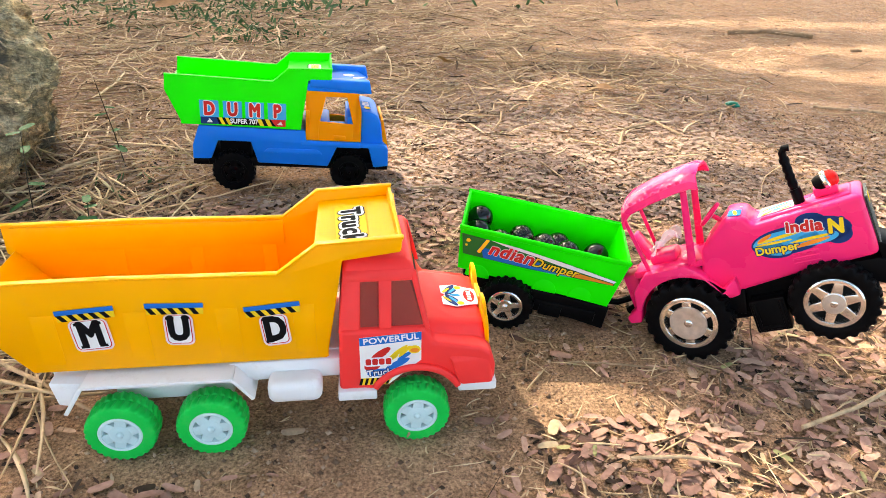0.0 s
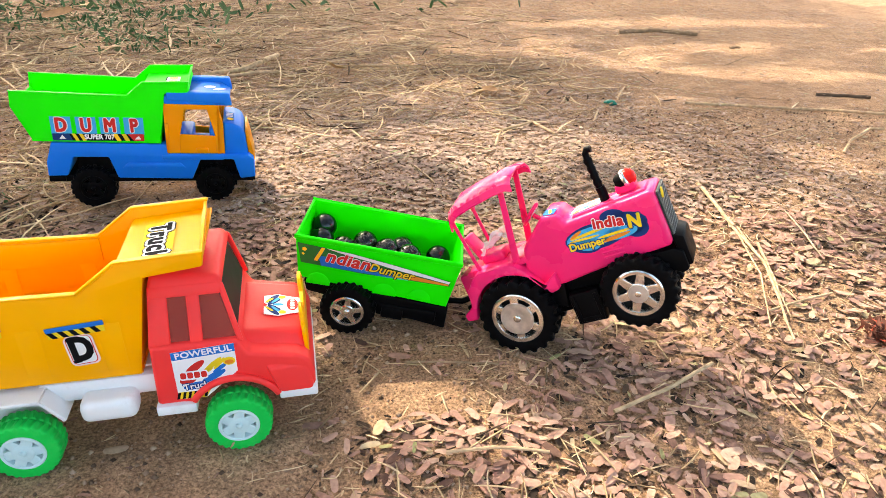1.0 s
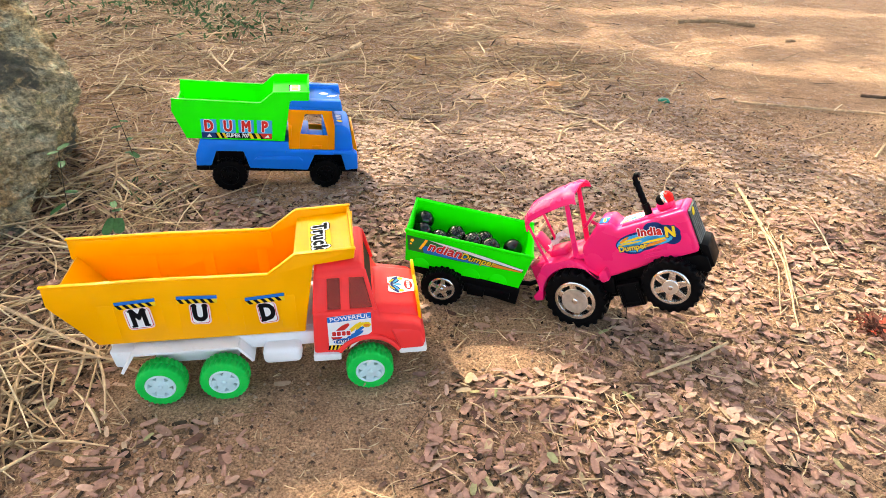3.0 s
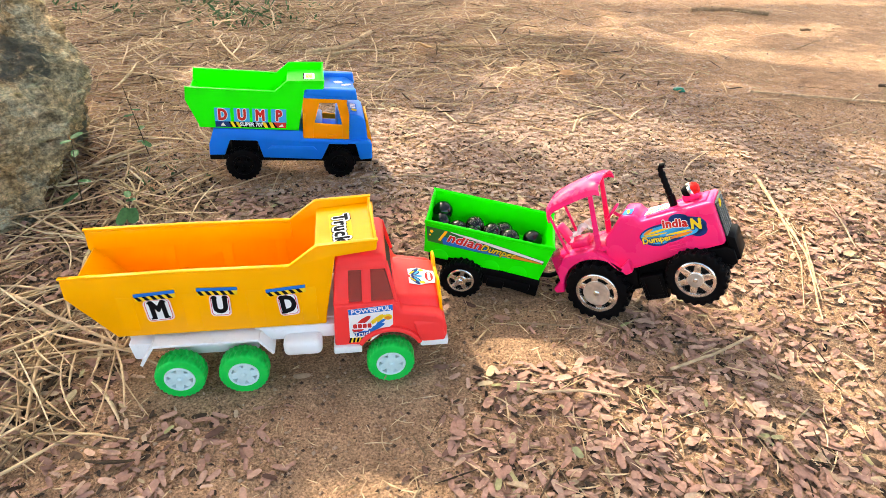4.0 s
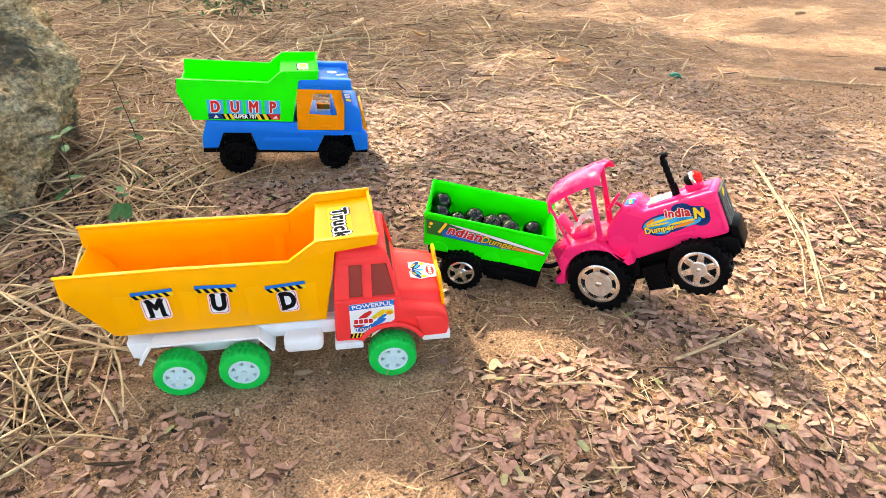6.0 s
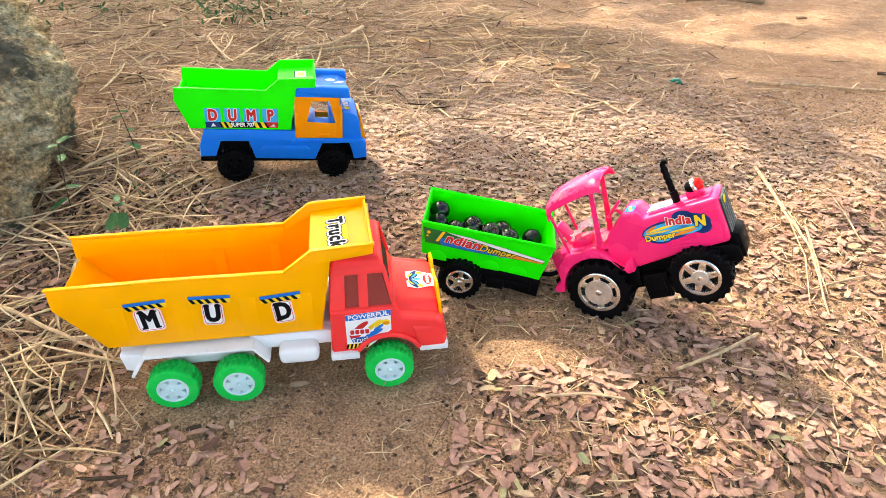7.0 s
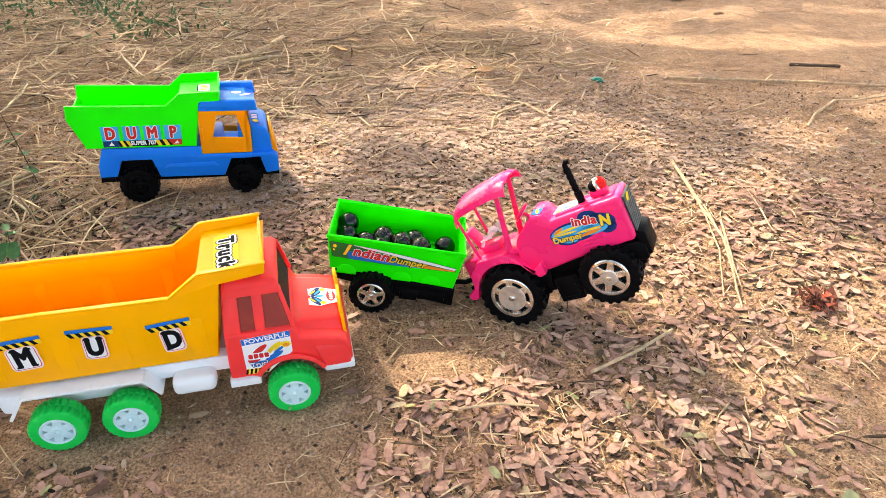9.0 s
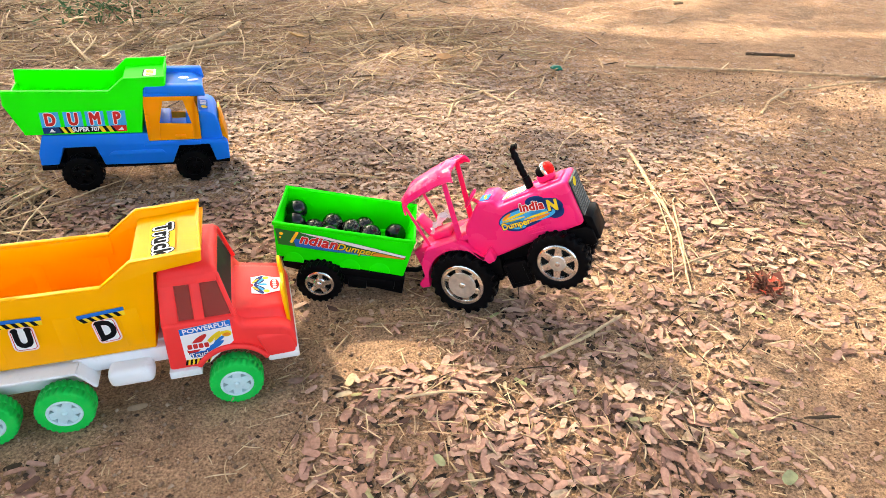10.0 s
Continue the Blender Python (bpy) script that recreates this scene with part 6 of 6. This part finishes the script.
# ---- boulder ----
def boulder():
    bm = bmesh.new()
    bmesh.ops.create_icosphere(bm, subdivisions=7, radius=1.0)
    planes = [(Vector(p).normalized(), d) for p, d in (((0.9, -0.5, 0.35), 0.80), ((0.75, 0.3, 0.75), 0.84), ((0.3, -0.9, 0.2), 0.82), ((0.8, -0.1, 0.7), 0.71), ((1, 0.2, -0.5), 0.82), ((0.2, -0.6, 0.8), 0.83), ((-0.3, 0.3, 1), 0.8), ((0.8, 0.8, 0.1), 0.85), ((-0.8, -0.6, 0.2), 0.85))]
    for v in bm.verts:
        d = v.co.normalized()
        st = Vector((d.x * 1.0 + d.z * 0.8, d.y, d.z * 0.6 - d.x * 0.5))        # layers that run aslant
        k = 1 + 0.07 * noise.noise(d * 1.6 + Vector((3, 1, 7))) + 0.06 * noise.noise(d * 4.2) + 0.045 * abs(noise.noise(st * 9)) + 0.030 * noise.noise(st * 19) + 0.022 * noise.noise(st * 40) + 0.013 * noise.noise(d * 85) + 0.008 * noise.noise(d * 150)
        q = Vector((d.x, d.y, d.z)) * 1.06
        for nn, dd in planes:                  # broken faces
            over = q.dot(nn) - dd
            if over > 0:
                q -= nn * over
        q = Vector((q.x * 0.335, q.y * 0.31, q.z * 0.31)) * k
        v.co = q
    m = bpy.data.materials.new("weathered_granite")
    m.use_nodes = True
    n, l = m.node_tree.nodes, m.node_tree.links
    b = n["Principled BSDF"]
    b.inputs["Roughness"].default_value, b.inputs["Specular IOR Level"].default_value = 0.9, 0.25
    co = n.new("ShaderNodeTexCoord")

    def ns(scale, detail, rough):
        t = n.new("ShaderNodeTexNoise")
        t.inputs["Scale"].default_value, t.inputs["Detail"].default_value, t.inputs["Roughness"].default_value = scale, detail, rough
        l.new(co.outputs["Object"], t.inputs["Vector"])
        return t
    big, lich, fine = ns(11, 8, 0.7), ns(24, 9, 0.8), ns(150, 6, 0.75)
    r1 = n.new("ShaderNodeValToRGB")
    e = r1.color_ramp.elements
    e.new(0.5)
    for el, p, c in zip(e, (0.38, 0.5, 0.62), ((0.44, 0.28, 0.14), (0.68, 0.53, 0.34), (0.54, 0.46, 0.33))):
        el.position, el.color = p, (*c, 1)
    l.new(big.outputs["Fac"], r1.inputs["Fac"])
    r2 = n.new("ShaderNodeMapRange")
    r2.inputs["From Min"].default_value, r2.inputs["From Max"].default_value = 0.50, 0.60
    l.new(lich.outputs["Fac"], r2.inputs["Value"])
    mix = n.new("ShaderNodeMixRGB")
    mix.inputs["Color2"].default_value = (0.60, 0.56, 0.44, 1)
    l.new(r2.outputs["Result"], mix.inputs["Fac"])
    l.new(r1.outputs["Color"], mix.inputs["Color1"])
    r3 = n.new("ShaderNodeValToRGB")
    r3.color_ramp.elements[0].position, r3.color_ramp.elements[1].position = 0.36, 0.62
    r3.color_ramp.elements[0].color, r3.color_ramp.elements[1].color = (0.22, 0.205, 0.18, 1), (1.25, 1.2, 1.08, 1)
    l.new(fine.outputs["Fac"], r3.inputs["Fac"])
    mul = n.new("ShaderNodeMixRGB")
    mul.blend_type = "MULTIPLY"
    mul.inputs["Fac"].default_value = 0.9
    l.new(mix.outputs["Color"], mul.inputs["Color1"])
    l.new(r3.outputs["Color"], mul.inputs["Color2"])
    mp = n.new("ShaderNodeMapping")
    mp.inputs["Rotation"].default_value, mp.inputs["Scale"].default_value = (radians(20), radians(-38), 0), (1.0, 1.0, 4.5)
    l.new(co.outputs["Object"], mp.inputs["Vector"])
    streak = ns(22, 9, 0.78)
    l.new(mp.outputs["Vector"], streak.inputs["Vector"])
    r5 = n.new("ShaderNodeValToRGB")
    r5.color_ramp.elements[0].position, r5.color_ramp.elements[1].position = 0.40, 0.58
    r5.color_ramp.elements[0].color, r5.color_ramp.elements[1].color = (0.50, 0.46, 0.40, 1), (1.45, 1.40, 1.30, 1)
    l.new(streak.outputs["Fac"], r5.inputs["Fac"])
    layers = n.new("ShaderNodeMixRGB")
    layers.blend_type = "MULTIPLY"
    layers.inputs["Fac"].default_value = 0.9
    l.new(mul.outputs["Color"], layers.inputs["Color1"])
    l.new(r5.outputs["Color"], layers.inputs["Color2"])
    crust = ns(7, 10, 0.72)                     # dark lichen crust in patches
    r4 = n.new("ShaderNodeMapRange")
    r4.inputs["From Min"].default_value, r4.inputs["From Max"].default_value, r4.inputs["To Max"].default_value = 0.545, 0.60, 0.85
    l.new(crust.outputs["Fac"], r4.inputs["Value"])
    dark = n.new("ShaderNodeMixRGB")
    dark.inputs["Color2"].default_value = (0.085, 0.085, 0.070, 1)
    l.new(r4.outputs["Result"], dark.inputs["Fac"])
    l.new(layers.outputs["Color"], dark.inputs["Color1"])
    l.new(dark.outputs["Color"], b.inputs["Base Color"])
    bp = n.new("ShaderNodeBump")
    bp.inputs["Strength"].default_value, bp.inputs["Distance"].default_value = 1.0, 0.014
    l.new(streak.outputs["Fac"], bp.inputs["Height"])
    l.new(bp.outputs["Normal"], b.inputs["Normal"])
    ob = new("boulder", finish(bm, "boulder", m))
    ob.location = (-0.822, 0.80, 0.10)
    return tagged(ob, "large weathered granite boulder with lichen, half sunk in the ground", "rock")


boulder()


# ---- small green plants ----
leaf_green = island_mat("green_leaf", [(0.0, (0.025, 0.075, 0.025)), (0.6, (0.05, 0.13, 0.04)), (1.0, (0.09, 0.17, 0.05))], 0.5)
weed_green = island_mat("weed_leaf", [(0.0, (0.05, 0.10, 0.04)), (0.6, (0.10, 0.17, 0.07)), (1.0, (0.17, 0.23, 0.10))], 0.6)
stem_mat = mat("dark_stem", (0.06, 0.045, 0.03), 0.7, vary=0.3, scale=200)


def sprig(name, x, y, stem, leaves, label):
    t = thing(name, pose(x, y, 0), label, "plant")
    bm = bmesh.new()
    tube(bm, stem, 0.0009, 6, 0.0004)
    part("stem", bm, stem_mat, t)
    pts, faces = leaf_shape(0.10, 0.12, 0.62)
    for (u, v, w, size, yaw, tip) in leaves:
        size *= 0.8
        ob = new("leaf", fast_mesh("leaf", pts * size, faces, leaf_green))
        ob.matrix_basis = pose(u, v, w, 0, tip, yaw) @ pose(size * 0.5, 0, 0)
        ob.parent = t
    return t


sprig("seedling", -0.385, 0.655, [(0, 0, 0), (0.002, 0, 0.025), (0.004, 0.002, 0.045)], [(0.0, 0, 0.030, 0.032, 255, 35), (0.006, 0, 0.030, 0.030, 290, 30), (0.004, 0.002, 0.045, 0.018, 120, -10), (0.0, 0, 0.040, 0.016, 30, 0)], "small seedling with two round dark green leaves")
sprig("seedling", -0.465, 0.690, [(0, 0, 0), (0.004, 0, 0.05), (0.010, 0.004, 0.11)], [(0.0, 0, 0.030, 0.032, 200, 30), (0.004, 0, 0.050, 0.020, 20, 10), (0.008, 0.003, 0.085, 0.020, 110, -10), (0.010, 0.004, 0.11, 0.022, 60, -10), (0.010, 0.004, 0.108, 0.018, 230, 0)], "small green seedling beside the boulder")
sprig("dry_sapling", -0.440, 0.870, [(0, 0, 0), (-0.005, -0.002, 0.05), (-0.010, -0.004, 0.09), (-0.014, -0.006, 0.125)], [(-0.009, -0.003, 0.075, 0.020, 190, 10), (-0.010, -0.004, 0.084, 0.016, 20, 10), (-0.005, -0.002, 0.050, 0.018, 90, 0), (-0.006, 0, 0.03, 0.022, 330, 20), (-0.006, 0, 0.03, 0.022, 150, 20)], "thin dark twig with a few small leaves")


def weeds(cx, cy, rx, ry, n, h, label):
    x, y = rng.normal(cx, rx, n), rng.normal(cy, ry, n)
    yaw = rng.uniform(0, math.tau, n)
    size = rng.uniform(0.5, 1.0, n) * h
    pts, faces = leaf_shape(0.08, 0.1, 0.30)
    R = turns(yaw, rng.normal(0, 0.5, n), -rng.uniform(0.0, 1.3, n))
    w = np.einsum("nij,pj->npi", R, pts + np.array([0.5, 0, 0])) * size[:, None, None] + np.stack([x, y, ground_height(x, y) + rng.random(n) * h * 0.5], -1)[:, None]
    ob = new("weeds", fast_mesh("weeds", w.reshape(-1, 3), (faces[None] + (np.arange(n) * len(pts))[:, None, None]).reshape(-1, 4), weed_green))
    return tagged(ob, label, "weeds", kind="stuff")


weeds(-0.40, 0.80, 0.035, 0.035, 22, 0.017, "small green weeds between dry leaves")
weeds(-0.38, 1.78, 0.05, 0.06, 45, 0.022, "low green weeds in the straw")
weeds(-0.75, 2.25, 0.25, 0.15, 120, 0.026, "patch of green weeds far back")
weeds(0.02, 2.40, 0.25, 0.15, 24, 0.04, "patch of green weeds far back")
weeds(-0.52, 1.76, 0.06, 0.07, 60, 0.030, "leafy green weed standing in the straw")
weeds(-0.46, 2.15, 0.08, 0.10, 70, 0.036, "leafy green weed standing in the straw")
weeds(-0.93, 2.10, 0.14, 0.18, 110, 0.028, "leafy green weeds standing in the straw")
weeds(-0.75, 2.62, 0.30, 0.16, 120, 0.040, "leafy green weeds far back")
weeds(-0.66, 1.98, 0.07, 0.12, 150, 0.022, "tuft of green weeds in the straw")
weeds(-0.82, 2.05, 0.10, 0.08, 110, 0.020, "low green weeds in the straw")
weeds(-0.50, 1.70, 0.05, 0.05, 70, 0.020, "small green weeds in the straw")
weeds(-0.95, 2.35, 0.15, 0.10, 70, 0.04, "patch of green weeds far back")
weeds(-1.00, 1.75, 0.12, 0.10, 50, 0.022, "low green weeds in the straw")


# ---- the tree that shades the place ----
def lit(x, y):
    """How open the crown is above the ground point that the sun reaches through it."""
    o = 1.8 * hill(x, y, 0.158, 0.420, 0.090, 0.038) + 1.3 * hill(x, y, -0.045, 0.222, 0.060, 0.034) + 0.9 * hill(x, y, 0.33, 0.37, 0.15, 0.07) + 0.5 * hill(x, y, 0.42, 0.27, 0.12, 0.06)
    o = o + 0.45 * hill(x, y, 0.62, 0.68, 0.20, 0.26, -20) + 0.2 * hill(x, y, 0.45, 1.62, 0.25, 0.18) + 0.8 * hill(x, y, 0.28, 0.33, 0.15, 0.08) + 0.5 * hill(x, y, 0.08, 0.35, 0.05, 0.05) + 0.3 * hill(x, y, 0.62, 0.36, 0.17, 0.14) + 0.6 * hill(x, y, 0.2, 0.72, 0.2, 0.04)
    o = o + 1.2 * hill(x, y, -0.055, 0.96, 0.075, 0.17) + 0.8 * hill(x, y, 0.28, 1.33, 0.16, 0.12) + 0.9 * hill(x, y, 0.35, 0.98, 0.24, 0.10) + 0.2 * hill(x, y, -0.72, 1.42, 0.30, 0.13) + 0.7 * hill(x, y, -0.3, 1.25, 0.2, 0.06)
    o = o + 0.9 * hill(x, y, 0.95, 1.72, 0.45, 0.06, 8) + 0.8 * hill(x, y, 1.25, 1.42, 0.40, 0.05, -8) + 0.9 * hill(x, y, 1.0, 2.1, 0.5, 0.08) + 0.6 * hill(x, y, 1.0, 1.0, 0.2, 0.12)
    return o - 0.5 * hill(x, y, -0.4, 0.35, 0.25, 0.25) - 0.5 * hill(x, y, 0.52, 0.24, 0.13, 0.12) + 0.9 * (value_noise(x, y, 0.13, 41) - 0.45)


def shade_tree():
    t = thing("shade_tree", pose(-3.4, 3.9, 0), "tall tree with fine foliage that throws dappled shade", "tree")
    bark = mat("tree_bark", (0.16, 0.11, 0.075), 0.9, vary=0.4, scale=20, bump=0.6, bump_scale=60)
    H = 2.0
    bm = bmesh.new()
    tube(bm, [(0, 0, -0.1), (0.05, 0.02, 0.5), (0.15, 0.0, 1.0), (0.4, 0.05, 1.5), (0.6, 0.1, 2.1)], 0.16, 14, 0.08)
    part("trunk", bm, bark, t)
    bm = bmesh.new()
    for a, L in ((-40, 3.6), (-15, 4.4), (12, 3.8), (45, 3.0), (-75, 3.4), (100, 2.6), (160, 2.4), (-130, 2.6)):
        c, s = math.cos(radians(a)), math.sin(radians(a))
        tube(bm, [(0.4, 0.05, 1.5), (0.4 + c * L * 0.35, s * L * 0.35, 1.95), (0.4 + c * L * 0.7, s * L * 0.7, 2.15), (0.4 + c * L, s * L, 2.25)], 0.05, 8, 0.01)
    part("limbs", bm, bark, t)
    n = 85000
    x, y = rng.uniform(-1.4, 1.9, n), rng.uniform(-0.5, 2.7, n)
    keep = rng.random(n) < np.clip(1.15 - 2.2 * np.clip(lit(x, y), 0, 1), 0, 1)
    x, y = x[keep], y[keep]
    size = rng.uniform(0.03, 0.055, len(x))
    k = 110000                                  # the looser, wider part of the crown, added unseen to block side light
    ox, oy = rng.uniform(-7.0, 7.5, k), rng.uniform(-6.0, 8.5, k)
    edge = np.hypot(ox - 0.25, oy - 1.2) + 1.6 * (value_noise(ox, oy, 0.9, 43) - 0.5)
    core = (ox > -1.4) & (ox < 1.9) & (oy > -0.5) & (oy < 2.7)
    keep = ~core & (rng.random(k) < np.clip((6.6 - edge) * 1.2, 0, 0.85) * (value_noise(ox, oy, 0.22, 44) > 0.36))
    x, y = np.concatenate([x, ox[keep]]), np.concatenate([y, oy[keep]])
    size = np.concatenate([size, rng.uniform(0.09, 0.15, int(keep.sum()))])
    n = len(x)
    h = H + rng.uniform(-0.2, 0.3, n)
    k = h / sun_way.z
    P = np.stack([x + sun_way.x * k, y + sun_way.y * k, h], -1) - np.array([-3.4, 3.9, 0])
    R = turns(rng.uniform(0, math.tau, n), rng.normal(0, 0.5, n), rng.normal(0, 0.5, n))
    q = np.array([(-0.5, 0, 0), (0, -0.26, 0.03), (0.5, 0, 0), (0, 0.26, 0.03)])
    w = np.einsum("nij,pj->npi", R, q) * size[:, None, None] + P[:, None]
    ob = new("crown", fast_mesh("crown", w.reshape(-1, 3), np.arange(n * 4).reshape(-1, 4), leaf_green, False))
    ob.parent = t


shade_tree()
